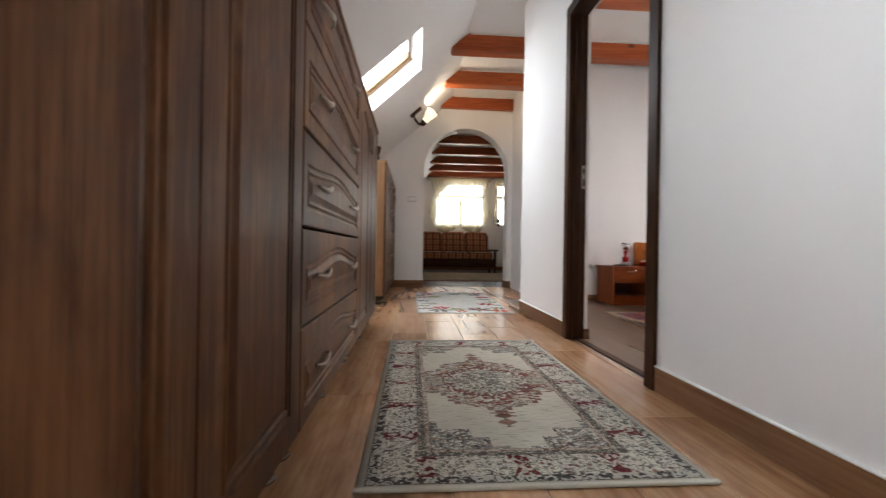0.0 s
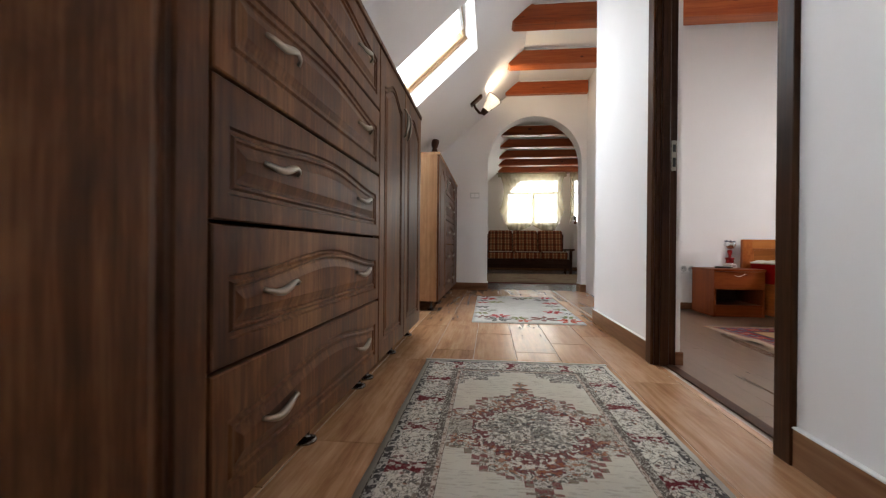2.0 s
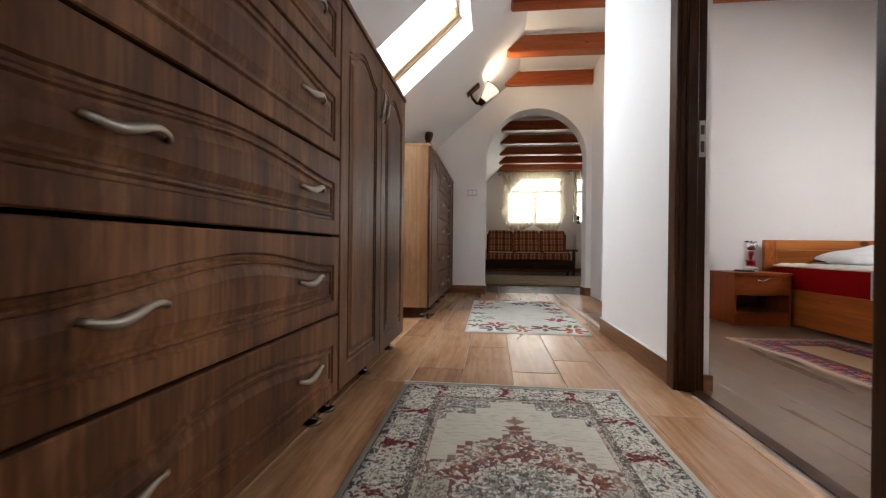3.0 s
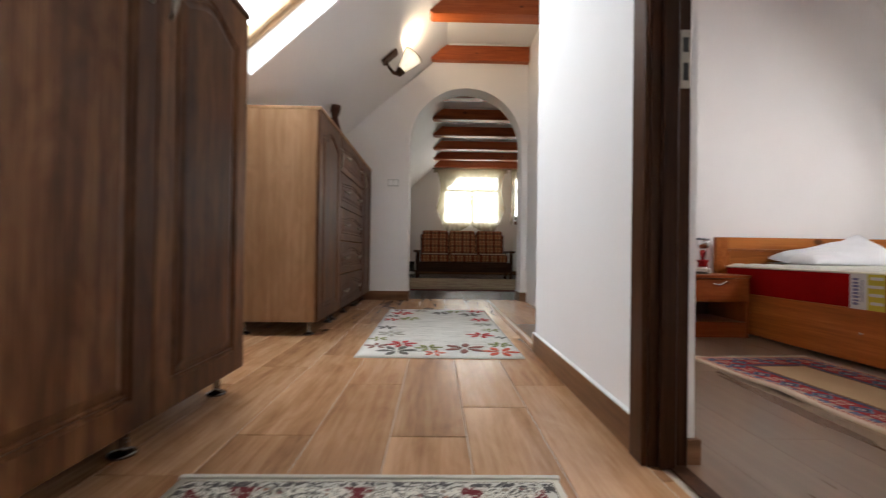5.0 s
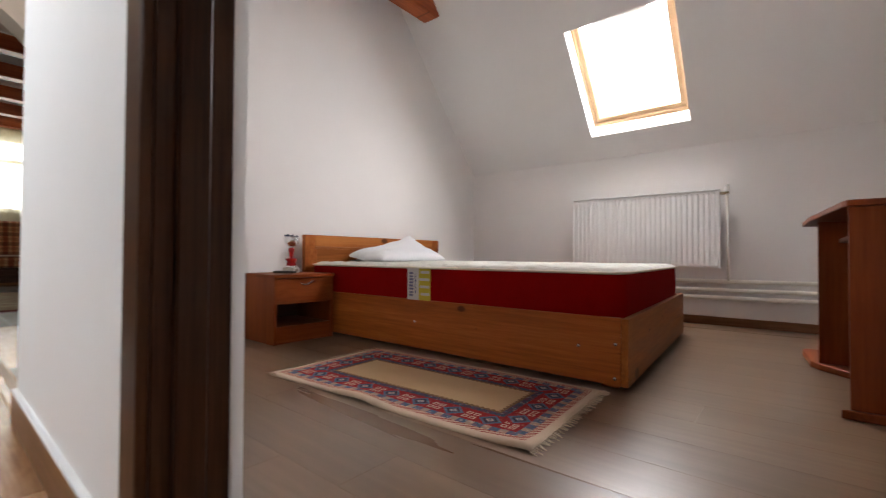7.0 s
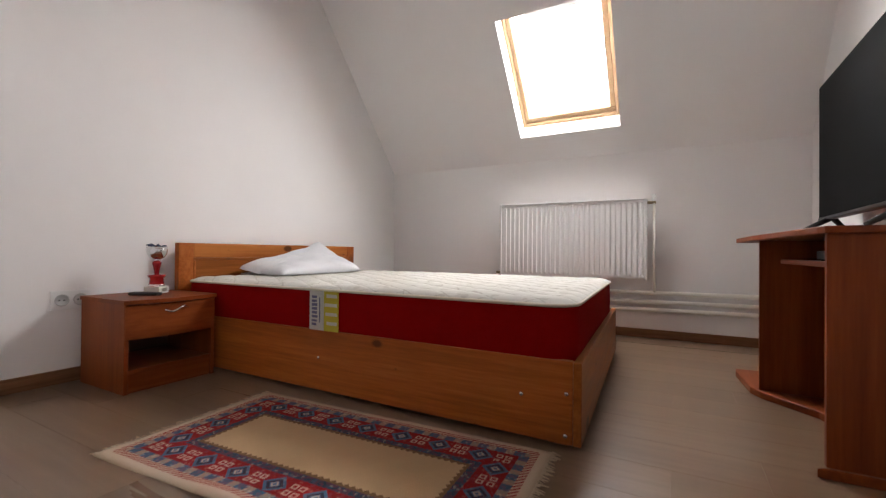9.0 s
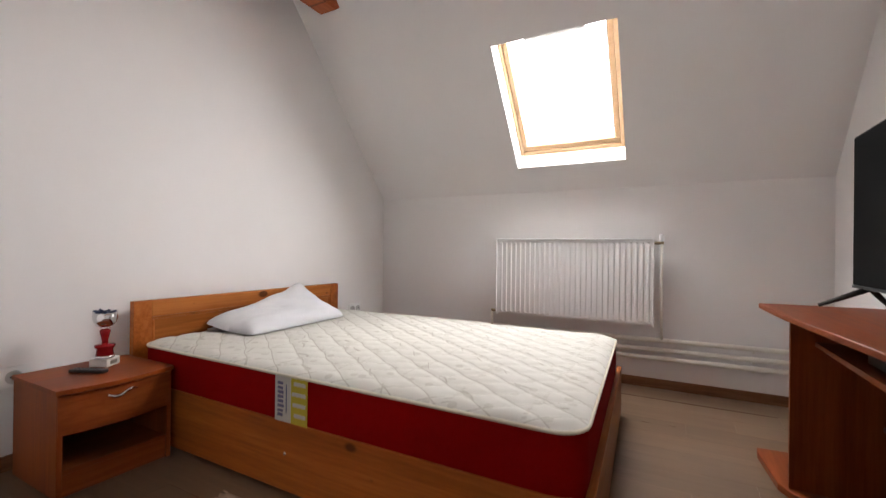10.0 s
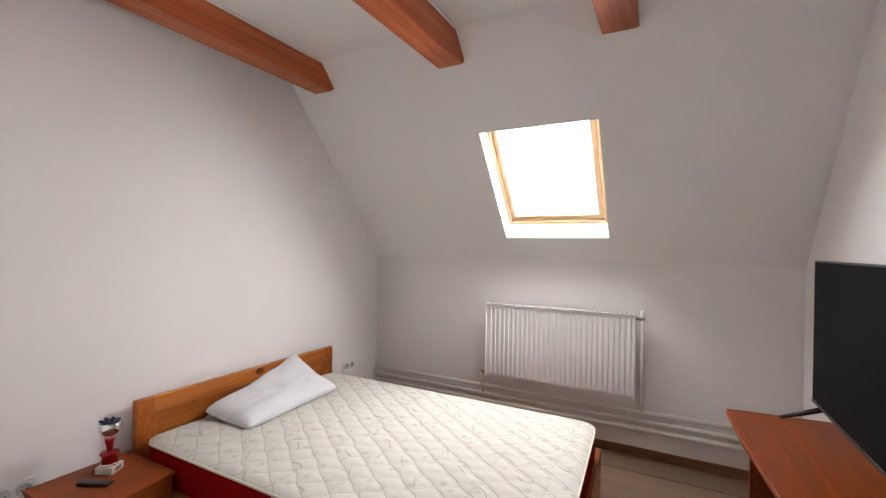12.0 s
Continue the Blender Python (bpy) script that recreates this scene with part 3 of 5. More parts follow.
def wardrobe(y0, y1, doors, label, oak_sides, handle_sides):
    ob = thing("wardrobe", label, "wardrobe", group="corridor cabinets")
    carcass(ob, y0, y1, OAK if oak_sides else WALNUT, oak_sides)
    w = (y1 - y0) / doors
    for i in range(doors):
        a = y0 + i * w + 0.0015
        z = CAB_Z0 + 0.002
        h = CAB_TOP - 0.026 - z
        d = part("door", moved(panel_front(w - 0.003, h, 0.075, 0.06), FRONT(FACE_X, a, z)), WALNUT, ob)
        hy = a + (w - 0.04 if handle_sides[i] > 0 else 0.04)
        part("handle", bow_handle(FACE_X, hy, 1.235, True), STEEL, d, "curved nickel handle")
    legs(ob, CAB_BACK + 0.06, FACE_X - 0.074, (y0 + 0.07, (y0 + y1) / 2, y1 - 0.05) if y1 - y0 > 0.8 else (y0 + 0.07, y1 - 0.05))
    return ob


def chest(y0, y1, label, oak_sides=False):
    ob = thing("chest_of_drawers", label, "chest of drawers", group="corridor cabinets")
    carcass(ob, y0, y1, OAK if oak_sides else WALNUT, oak_sides)
    w = y1 - y0 - 0.003
    for z0, z1, rise in ((CAB_Z0 + 0.002, 0.352, 0.045), (0.360, 0.612, 0.045), (0.620, 0.868, 0.035), (0.876, 1.140, 0.03), (1.148, CAB_TOP - 0.026, 0.03)):
        d = part("drawer", moved(panel_front(w, z1 - z0, 0.045 if rise else 0.03, rise), FRONT(FACE_X, y0 + 0.0015, z0)), WALNUT, ob)
        for k in ((0.220, 0.790) if w > 0.7 else (0.5,)):
            part("handle", bow_handle(FACE_X, y0 + w * k, (z0 + z1) / 2, False), STEEL, d, "curved nickel handle")
    legs(ob, CAB_BACK + 0.06, FACE_X - 0.074, (y0 + 0.06, (y0 + y1) / 2, y1 - 0.04))
    return ob


wardrobe(0.745, 1.773, 2, "walnut-brown wardrobe with two moulded doors on metal legs", False, (1, -1))
chest(1.780, 2.852, "walnut-brown chest with five moulded drawers and nickel handles")
wardrobe(2.859, 3.902, 2, "walnut-brown wardrobe with arched door panels beside the drawers", False, (1, -1))
wardrobe(4.92, 5.515, 1, "walnut-brown one-door wardrobe with pale oak side panels", True, (1,))
chest(5.522, 6.47, "walnut-brown chest of five drawers between two wardrobes", True)
wardrobe(6.477, 6.985, 1, "walnut-brown narrow wardrobe against the arch wall", True, (-1,))

# small dark carved figure on the far cabinet: one plain mesh
STATUE_WOOD = wood("dark_carved_wood", (0.02, 0.008, 0.005), (0.05, 0.016, 0.009), (0.10, 0.03, 0.015), "z", 20, 0.2, 0.4)
fig = lathe([(0, 0), (0.085, 0), (0.085, 0.025), (0.062, 0.04), (0.066, 0.10), (0.070, 0.16), (0.058, 0.23), (0.036, 0.28), (0.029, 0.31), (0.043, 0.34), (0.048, 0.375), (0.036, 0.41), (0.015, 0.428), (0, 0.43)], 14)
for v in fig.verts:
    v.co.x += 0.04 * v.co.z
    v.co.y *= 1.25
    v.co += 0.014 * noise.noise_vector(v.co * 22)
figure = new("statuette", to_mesh("statuette", fig, STATUE_WOOD))
figure.matrix_world = pose(0.755, 6.12, CAB_TOP, 0, 0, 20)
tagged(figure, "small dark carved wooden statuette standing on a cabinet", "statuette")

# ---- wall light on the slope ----
SCONCE_WOOD = wood("sconce_wood", (0.035, 0.014, 0.008), (0.07, 0.03, 0.015), (0.12, 0.055, 0.03), "z", 30, 0.1, 0.4)
SHADE = glow("lit_shade", (1.0, 0.86, 0.64), 1.3)
sconce = thing("wall_light", "lit wall light with a dark wood bracket and pale shade", "wall light", (1.245, 6.15, 2.325))
ang = math.atan(SL_K)
lean = Matrix.Rotation(-ang, 4, "Y")
part("mount", moved(box(-0.085, 0.085, -0.05, 0.05, -0.028, -0.002, 0.006, 2), lean), SCONCE_WOOD, sconce)
part("arm", tube([(-0.02, 0, -0.04), (0.0, 0, -0.10), (0.045, 0, -0.155), (0.085, 0, -0.16)], [0.014, 0.014, 0.016, 0.018], 10), SCONCE_WOOD, sconce)
tip = Matrix.Translation((0.085, 0, -0.165)) @ Matrix.Rotation(radians(38), 4, "Y")
part("cup", moved(lathe([(0, -0.01), (0.028, -0.008), (0.036, 0.02), (0.045, 0.05), (0.041, 0.052), (0.03, 0.02), (0, 0.005)], 20), tip), SCONCE_WOOD, sconce, "dark wooden cup")
part("shade", moved(lathe([(0.036, 0.045), (0.052, 0.10), (0.075, 0.175), (0.086, 0.225), (0.082, 0.225), (0.071, 0.175), (0.048, 0.10), (0.032, 0.045)], 28), tip), SHADE, sconce, "pale glowing fluted shade")
rim = bmesh.new()
for i in range(22):
    a = 2 * math.pi * i / 22
    c = tip @ Vector((0.086 * math.cos(a), 0.086 * math.sin(a), 0.228))
    bmesh.ops.create_uvsphere(rim, u_segments=6, v_segments=4, radius=0.0085, matrix=Matrix.Translation(c))
for i in range(14):
    a = 2 * math.pi * (i + 0.5) / 14
    part("shade_rib", moved(tube([(0.037 * math.cos(a), 0.037 * math.sin(a), 0.046), (0.054 * math.cos(a), 0.054 * math.sin(a), 0.10), (0.077 * math.cos(a), 0.077 * math.sin(a), 0.175), (0.0875 * math.cos(a), 0.0875 * math.sin(a), 0.224)], 0.0022, 6), tip), SCONCE_WOOD, sconce)
part("rim", rim, SCONCE_WOOD, sconce, "beaded dark rim")
bulb = new("sconce_bulb", bpy.data.lights.new("sconce_bulb", "POINT"))
bulb.data.energy, bulb.data.color, bulb.data.shadow_soft_size = 14, (1.0, 0.80, 0.55), 0.03
bulb.location = (sconce.matrix_world @ tip) @ Vector((0, 0, 0.20))

# switch plate by the arch
sw = thing("light_switch", "white double light switch on the arch wall", "switch", (1.215, ARCH_Y, 1.30))
# plate coloured grey as the shadow gap around the white rockers
part("plate", box(-0.062, 0.062, -0.009, 0, -0.04, 0.04, 0.003, 2), paint("switch_shadow_grey", (0.58, 0.58, 0.57), 0.5, 0.02, 0), sw)
for x in (-0.028, 0.028):
    part("rocker", box(x - 0.024, x + 0.024, -0.013, -0.0085, -0.026, 0.026, 0.002), ENAMEL, sw)


# ---- rugs ----
def rug_mat(name, w, l, build):
    """Woven pattern in the rug's own coordinates: build gives a colour from u, v (metres from the middle) and noise."""
    mat, nt, b = material(name)
    tc = nt.nodes.new("ShaderNodeTexCoord")
    sep = nt.nodes.new("ShaderNodeSeparateXYZ")
    nt.links.new(tc.outputs["Object"], sep.inputs[0])
    vec = tc.outputs["Object"]
    au, av = maths(nt, "ABSOLUTE", sep.outputs["X"]), maths(nt, "ABSOLUTE", sep.outputs["Y"])
    edge = maths(nt, "MINIMUM", maths(nt, "SUBTRACT", w / 2, au), maths(nt, "SUBTRACT", l / 2, av))
    col = build(nt, vec, sep.outputs["X"], sep.outputs["Y"], au, av, edge)
    weave = noise_of(nt, vec, 330, 2)
    col = mix(nt, col, (0.3, 0.27, 0.25), maths(nt, "MULTIPLY", weave, 0.22), "MULTIPLY")
    nt.links.new(col, b.inputs["Base Color"])
    b.inputs["Roughness"].default_value = 0.95
    b.inputs["Specular IOR Level"].default_value = 0.1
    bump(nt, b, weave, 0.5, 0.003)
    return mat


def band(nt, x, lo, hi):
    """1 where lo < x < hi."""
    return maths(nt, "MULTIPLY", maths(nt, "GREATER_THAN", x, lo), maths(nt, "LESS_THAN", x, hi))


def motif(nt, vec, scale, stops):
    """Small blots of several colours."""
    vor = node(nt, "ShaderNodeTexVoronoi", Scale=scale)
    nt.links.new(vec, vor.inputs["Vector"])
    sepc = nt.nodes.new("ShaderNodeSeparateColor")
    nt.links.new(vor.outputs["Color"], sepc.inputs[0])
    r = nt.nodes.new("ShaderNodeValToRGB")
    r.color_ramp.interpolation = "CONSTANT"
    while len(r.color_ramp.elements) < len(stops):
        r.color_ramp.elements.new(0.5)
    for e, (p, c) in zip(r.color_ramp.elements, stops):
        e.position, e.color = p, (*c, 1)
    nt.links.new(sepc.outputs[0], r.inputs["Fac"])
    return r.outputs["Color"], vor.outputs["Distance"]


RW, RL = 0.88, 1.60
IVORY, GREY, WINE, RUST, TAUPE = (0.70, 0.66, 0.57), (0.075, 0.068, 0.066), (0.15, 0.020, 0.024), (0.32, 0.10, 0.04), (0.20, 0.15, 0.11)


def oriental(nt, vec, u, v, au, av, edge):
    wob = maths(nt, "MULTIPLY_ADD", noise_of(nt, vec, 26, 2), 0.05, -0.025)
    scroll = noise_of(nt, vec, 34, 1.5, 0.5, 1.5)
    scroll2 = noise_of(nt, vec, 60, 1, 0.5, 1.0)
    blots, dist = motif(nt, vec, 58, [(0, IVORY), (0.62, TAUPE), (0.74, GREY), (0.84, WINE), (0.92, RUST), (0.96, IVORY)])
    spray = maths(nt, "LESS_THAN", dist, 0.42)
    busy = mix(nt, IVORY, blots, maths(nt, "MULTIPLY", spray, 0.85))
    busy = mix(nt, busy, TAUPE, maths(nt, "MULTIPLY", band(nt, scroll2, 0.47, 0.53), 0.7))
    busy = mix(nt, busy, GREY, maths(nt, "MULTIPLY", band(nt, scroll, 0.462, 0.525), 0.9))
    dense = mix(nt, busy, GREY, maths(nt, "MULTIPLY", maths(nt, "GREATER_THAN", scroll2, 0.52), 0.65))
    field = mix(nt, IVORY, (0.56, 0.51, 0.41), noise_of(nt, vec, 9, 4))
    mp = nt.nodes.new("ShaderNodeMapping")
    mp.inputs["Scale"].default_value = (1, 6, 1)
    nt.links.new(vec, mp.inputs["Vector"])
    field = mix(nt, field, (0.36, 0.32, 0.25), maths(nt, "MULTIPLY", maths(nt, "GREATER_THAN", noise_of(nt, mp.outputs["Vector"], 22, 3), 0.58), 0.45))
    # medallion: a lobed diamond with a darker heart and pendants
    dia = maths(nt, "ADD", maths(nt, "MULTIPLY_ADD", maths(nt, "SNAP", au, 0.022), 1.9, maths(nt, "MULTIPLY", maths(nt, "SNAP", av, 0.03), 1.9)), wob)
    dia = maths(nt, "MULTIPLY_ADD", maths(nt, "SINE", maths(nt, "MULTIPLY", av, 44)), 0.05, dia)
    col = mix(nt, field, mix(nt, busy, TAUPE, 0.15), maths(nt, "LESS_THAN", dia, 0.66))
    col = mix(nt, col, mix(nt, busy, WINE, maths(nt, "MULTIPLY", maths(nt, "GREATER_THAN", scroll, 0.50), 0.9)), band(nt, dia, 0.32, 0.50))
    col = mix(nt, col, RUST, maths(nt, "MULTIPLY", band(nt, dia, 0.40, 0.58), maths(nt, "MULTIPLY", maths(nt, "GREATER_THAN", scroll2, 0.57), 0.8)))
    col = mix(nt, col, dense, maths(nt, "LESS_THAN", dia, 0.27))
    rim = mix(nt, TAUPE, (0.20, 0.03, 0.03), maths(nt, "GREATER_THAN", scroll, 0.5))
    col = mix(nt, col, rim, maths(nt, "MULTIPLY", band(nt, dia, 0.63, 0.68), 0.85))
    bar = maths(nt, "MULTIPLY", maths(nt, "LESS_THAN", av, 0.055), maths(nt, "GREATER_THAN", au, 0.18))
    col = mix(nt, col, mix(nt, busy, TAUPE, 0.45), bar)
    pend = maths(nt, "MULTIPLY", maths(nt, "LESS_THAN", au, maths(nt, "MULTIPLY_ADD", maths(nt, "SINE", maths(nt, "MULTIPLY", av, 120)), 0.014, 0.018)), band(nt, av, 0.36, 0.47))
    col = mix(nt, col, mix(nt, RUST, GREY, maths(nt, "GREATER_THAN", scroll2, 0.5)), maths(nt, "MULTIPLY", pend, 0.8))
    # stepped corners of the field
    corner = maths(nt, "ADD", maths(nt, "SNAP", maths(nt, "SUBTRACT", 0.28, au), 0.05), maths(nt, "SNAP", maths(nt, "SUBTRACT", 0.60, av), 0.06))
    col = mix(nt, col, dense, maths(nt, "LESS_THAN", corner, 0.165))
    # borders: grey guards, then blocks of sprays parted by wine bow-ties
    guard = mix(nt, mix(nt, GREY, TAUPE, 0.4), IVORY, maths(nt, "MULTIPLY", band(nt, scroll2, 0.44, 0.50), 0.75))
    col = mix(nt, col, guard, maths(nt, "LESS_THAN", edge, 0.186))
    col = mix(nt, col, mix(nt, busy, RUST, 0.3), band(nt, edge, 0.172, 0.184))
    side = maths(nt, "LESS_THAN", maths(nt, "SUBTRACT", RW / 2, au), maths(nt, "SUBTRACT", RL / 2, av))
    along = maths(nt, "ADD", maths(nt, "MULTIPLY", side, v), maths(nt, "MULTIPLY", maths(nt, "SUBTRACT", 1.0, side), u))
    run = maths(nt, "PINGPONG", maths(nt, "ADD", along, 0.02), 0.125)
    mid = maths(nt, "ABSOLUTE", maths(nt, "SUBTRACT", edge, 0.097))
    tie = maths(nt, "LESS_THAN", run, maths(nt, "MULTIPLY_ADD", mid, 0.45, 0.012))
    main = mix(nt, busy, mix(nt, WINE, busy, maths(nt, "MULTIPLY", maths(nt, "GREATER_THAN", scroll, 0.53), 0.8)), tie)
    col = mix(nt, col, main, band(nt, edge, 0.046, 0.148))
    col = mix(nt, col, mix(nt, GREY, IVORY, maths(nt, "MULTIPLY", maths(nt, "GREATER_THAN", scroll2, 0.50), 0.7)), band(nt, edge, 0.022, 0.046))
    worn = maths(nt, "MULTIPLY", maths(nt, "GREATER_THAN", noise_of(nt, vec, 150, 3, 0.6, 0.8), 0.56), 0.14)
    col = mix(nt, col, field, worn)
    return mix(nt, col, (0.54, 0.50, 0.41), maths(nt, "LESS_THAN", edge, 0.018))


def slab_rug(parent, w, l, mat, thick=0.009, nu=24, nv=40, wave=0.0):
    bm = bmesh.new()
    g = [[None] * (nv + 1) for _ in range(nu + 1)]
    for i in range(nu + 1):
        for j in range(nv + 1):
            u, v = w * (i / nu - 0.5), l * (j / nv - 0.5)
            z = thick - (0.004 if i in (0, nu) or j in (0, nv) else 0)
            side = max(0.0, (0.12 - (u + w / 2)) / 0.12)
            z += wave * side * max(0, math.sin(v * 9 + 1.0)) + 0.0012 * noise.noise(Vector((u * 8, v * 8, 1)))
            uu = u + (wave * 0.35 * side * math.sin(v * 7 + 0.4)) + 0.002 * noise.noise(Vector((v * 14, 3, u)))
            g[i][j] = bm.verts.new((uu, v + 0.002 * noise.noise(Vector((u * 14, 9, v))), z))
    for i in range(nu):
        for j in range(nv):
            bm.faces.new((g[i][j], g[i + 1][j], g[i + 1][j + 1], g[i][j + 1]))
    top = list(bm.faces)
    rim = [e for e in bm.edges if e.is_boundary]
    low = bmesh.ops.extrude_edge_only(bm, edges=rim)["geom"]
    for v in low:
        if isinstance(v, bmesh.types.BMVert):
            v.co.z = 0.001 + max(0, v.co.z - 0.012)
    bmesh.ops.recalc_face_normals(bm, faces=bm.faces)
    return part("woven_face", smooth(bm), mat, parent)


rug = thing("rug", "ivory, grey and wine-red oriental runner lying on tiles", "rug", (1.562, 2.467, 0), 0.3)
slab_rug(rug, RW, RL, rug_mat("oriental_weave", RW, RL, oriental))
HEM = cloth("ivory_hem", (0.58, 0.55, 0.47), 300)
for s in (-1, 1):
    part("hem", box(-RW / 2 - 0.004, RW / 2 + 0.004, s * RL / 2 - 0.007, s * RL / 2 + 0.007, 0.001, 0.011, 0.004, 2), HEM, rug, "bound ivory edge")


def striped_beige(nt, vec, u, v, au, av, edge):
    mp = nt.nodes.new("ShaderNodeMapping")
    mp.inputs["Scale"].default_value = (0.6, 9, 1)
    nt.links.new(vec, mp.inputs["Vector"])
    s = noise_of(nt, mp.outputs["Vector"], 11, 4, 0.7)
    stripes = ramp(nt, s, [(0.36, (0.30, 0.285, 0.26)), (0.44, (0.56, 0.54, 0.49)), (0.56, (0.68, 0.66, 0.61))])
    return mix(nt, stripes, (0.68, 0.66, 0.61), maths(nt, "MULTIPLY", maths(nt, "LESS_THAN", edge, 0.10), 0.7))


FW, FL = 0.865, 1.785
rug2 = thing("rug", "cream rug with red, grey and green flower border", "rug", (1.723, 5.307, 0), 0.4)
slab_rug(rug2, FW, FL, rug_mat("flower_rug_weave", FW, FL, striped_beige))
FLOWER_COLS = {"red": cloth("red_yarn", (0.42, 0.030, 0.028)), "brown": cloth("brown_yarn", (0.20, 0.075, 0.055)), "olive": cloth("olive_yarn", (0.24, 0.25, 0.10)),
               "orange": cloth("orange_red_yarn", (0.55, 0.09, 0.045)), "grey": cloth("dark_grey_yarn", (0.11, 0.10, 0.085)), "pale": cloth("pale_grey_yarn", (0.34, 0.33, 0.28))}


def flower(cx, cy, r, turn, petals=6):
    bm = bmesh.new()
    for k in range(petals):
        a = turn + 2 * math.pi * k / petals
        d, e = Vector((math.cos(a), math.sin(a), 0)), Vector((-math.sin(a), math.cos(a), 0))
        pts = []
        for s, wd in ((0.16, 0.0), (0.38, 0.11), (0.62, 0.18), (0.85, 0.12), (1.0, 0.0), (0.85, -0.12), (0.62, -0.18), (0.38, -0.11)):
            pts.append(Vector((cx, cy, 0)) + d * r * s + e * r * wd)
        lo = [bm.verts.new((p.x, p.y, 0.0085)) for p in pts]
        hi = [bm.verts.new((p.x, p.y, 0.0115)) for p in pts]
        bm.faces.new(hi)
        for i in range(8):
            bm.faces.new((lo[i], lo[(i + 1) % 8], hi[(i + 1) % 8], hi[i]))
    return bm


rng = random.Random(4)
for x, y, r, tint, petals in ((-0.213, -0.60, 0.092, "red", 6), (-0.23, -0.762, 0.110, "grey", 6), (-0.352, -0.655, 0.072, "brown", 5), (-0.06, -0.69, 0.080, "olive", 6),
                              (-0.027, -0.815, 0.062, "orange", 5), (0.14, -0.70, 0.122, "brown", 6), (0.325, -0.775, 0.104, "orange", 6), (0.35, -0.60, 0.072, "olive", 6),
                              (0.269, -0.325, 0.092, "red", 6), (0.385, -0.40, 0.040, "grey", 4), (0.36, -0.15, 0.066, "olive", 5), (0.328, 0.08, 0.080, "pale", 6),
                              (0.335, 0.29, 0.086, "red", 6), (0.274, 0.56, 0.100, "grey", 6), (0.032, 0.64, 0.086, "grey", 6), (0.15, 0.74, 0.080, "olive", 6), (0.34, 0.76, 0.080, "red", 6),
                              (-0.30, 0.61, 0.100, "red", 6), (-0.219, 0.32, 0.090, "olive", 6), (-0.36, 0.27, 0.066, "red", 5), (-0.36, -0.07, 0.068, "grey", 5),
                              (-0.305, -0.29, 0.098, "pale", 6), (-0.365, -0.46, 0.062, "olive", 5), (-0.14, 0.77, 0.076, "pale", 6), (-0.365, 0.45, 0.06, "grey", 5), (-0.33, 0.80, 0.06, "brown", 5)):
    part("flower", flower(x, y, r, rng.uniform(0, 1), petals), FLOWER_COLS[tint], rug2)


# ---- bedside rug ----
TAN, NAVY, RED, BROWNRED, LIGHT, BLUE = (0.46, 0.30, 0.165), (0.024, 0.032, 0.052), (0.24, 0.012, 0.012), (0.15, 0.022, 0.018), (0.50, 0.38, 0.28), (0.060, 0.115, 0.185)


KW, KL = 0.665, 1.255


def kilim(nt, vec, u, v, au, av, edge):
    field = mix(nt, TAN, (0.36, 0.235, 0.13), noise_of(nt, vec, 7, 4))
    cell = lambda x, s: maths(nt, "PINGPONG", x, s)
    side = maths(nt, "LESS_THAN", maths(nt, "SUBTRACT", KW / 2, au), maths(nt, "SUBTRACT", KL / 2, av))
    along = maths(nt, "ADD", maths(nt, "MULTIPLY", side, v), maths(nt, "MULTIPLY", maths(nt, "SUBTRACT", 1.0, side), u))
    bits, _ = motif(nt, vec, 120, [(0, RED), (0.35, NAVY), (0.62, LIGHT), (0.70, BROWNRED), (0.88, BLUE)])
    # main border: red blocks of four ringed squares, parted by blue lozenges
    run, off = cell(along, 0.072), maths(nt, "ABSOLUTE", maths(nt, "SUBTRACT", edge, 0.125))
    across, down = maths(nt, "ABSOLUTE", maths(nt, "SUBTRACT", maths(nt, "SUBTRACT", 0.072, run), 0.014)), maths(nt, "ABSOLUTE", maths(nt, "SUBTRACT", off, 0.016))
    ring = maths(nt, "MAXIMUM", across, down)
    gul = mix(nt, RED, LIGHT, maths(nt, "MULTIPLY", band(nt, ring, 0.0055, 0.0105), 0.85))
    loz = maths(nt, "ADD", run, off)
    gul = mix(nt, gul, BLUE, maths(nt, "LESS_THAN", loz, 0.042))
    gul = mix(nt, gul, NAVY, band(nt, loz, 0.018, 0.030))
    gul = mix(nt, gul, LIGHT, maths(nt, "MULTIPLY", band(nt, loz, 0.007, 0.014), 0.7))
    gul = mix(nt, gul, bits, 0.14)
    inner = mix(nt, NAVY, mix(nt, bits, BLUE, 0.4), 0.5)
    zig = maths(nt, "MULTIPLY", cell(along, 0.011), 0.9)
    col = mix(nt, field, (0.16, 0.085, 0.04), maths(nt, "LESS_THAN", maths(nt, "ADD", edge, zig), 0.216))
    col = mix(nt, col, inner, maths(nt, "LESS_THAN", edge, 0.198))
    col = mix(nt, col, gul, band(nt, edge, 0.083, 0.172))
    blocks = mix(nt, BLUE, mix(nt, LIGHT, NAVY, 0.35), maths(nt, "GREATER_THAN", cell(along, 0.03), 0.017))
    col = mix(nt, col, mix(nt, blocks, bits, 0.3), band(nt, edge, 0.053, 0.083))
    stripe = maths(nt, "GREATER_THAN", cell(maths(nt, "ADD", u, v), 0.009), 0.0045)
    col = mix(nt, col, mix(nt, RED, LIGHT, stripe), band(nt, edge, 0.030, 0.053))
    return mix(nt, col, LIGHT, maths(nt, "LESS_THAN", edge, 0.030))


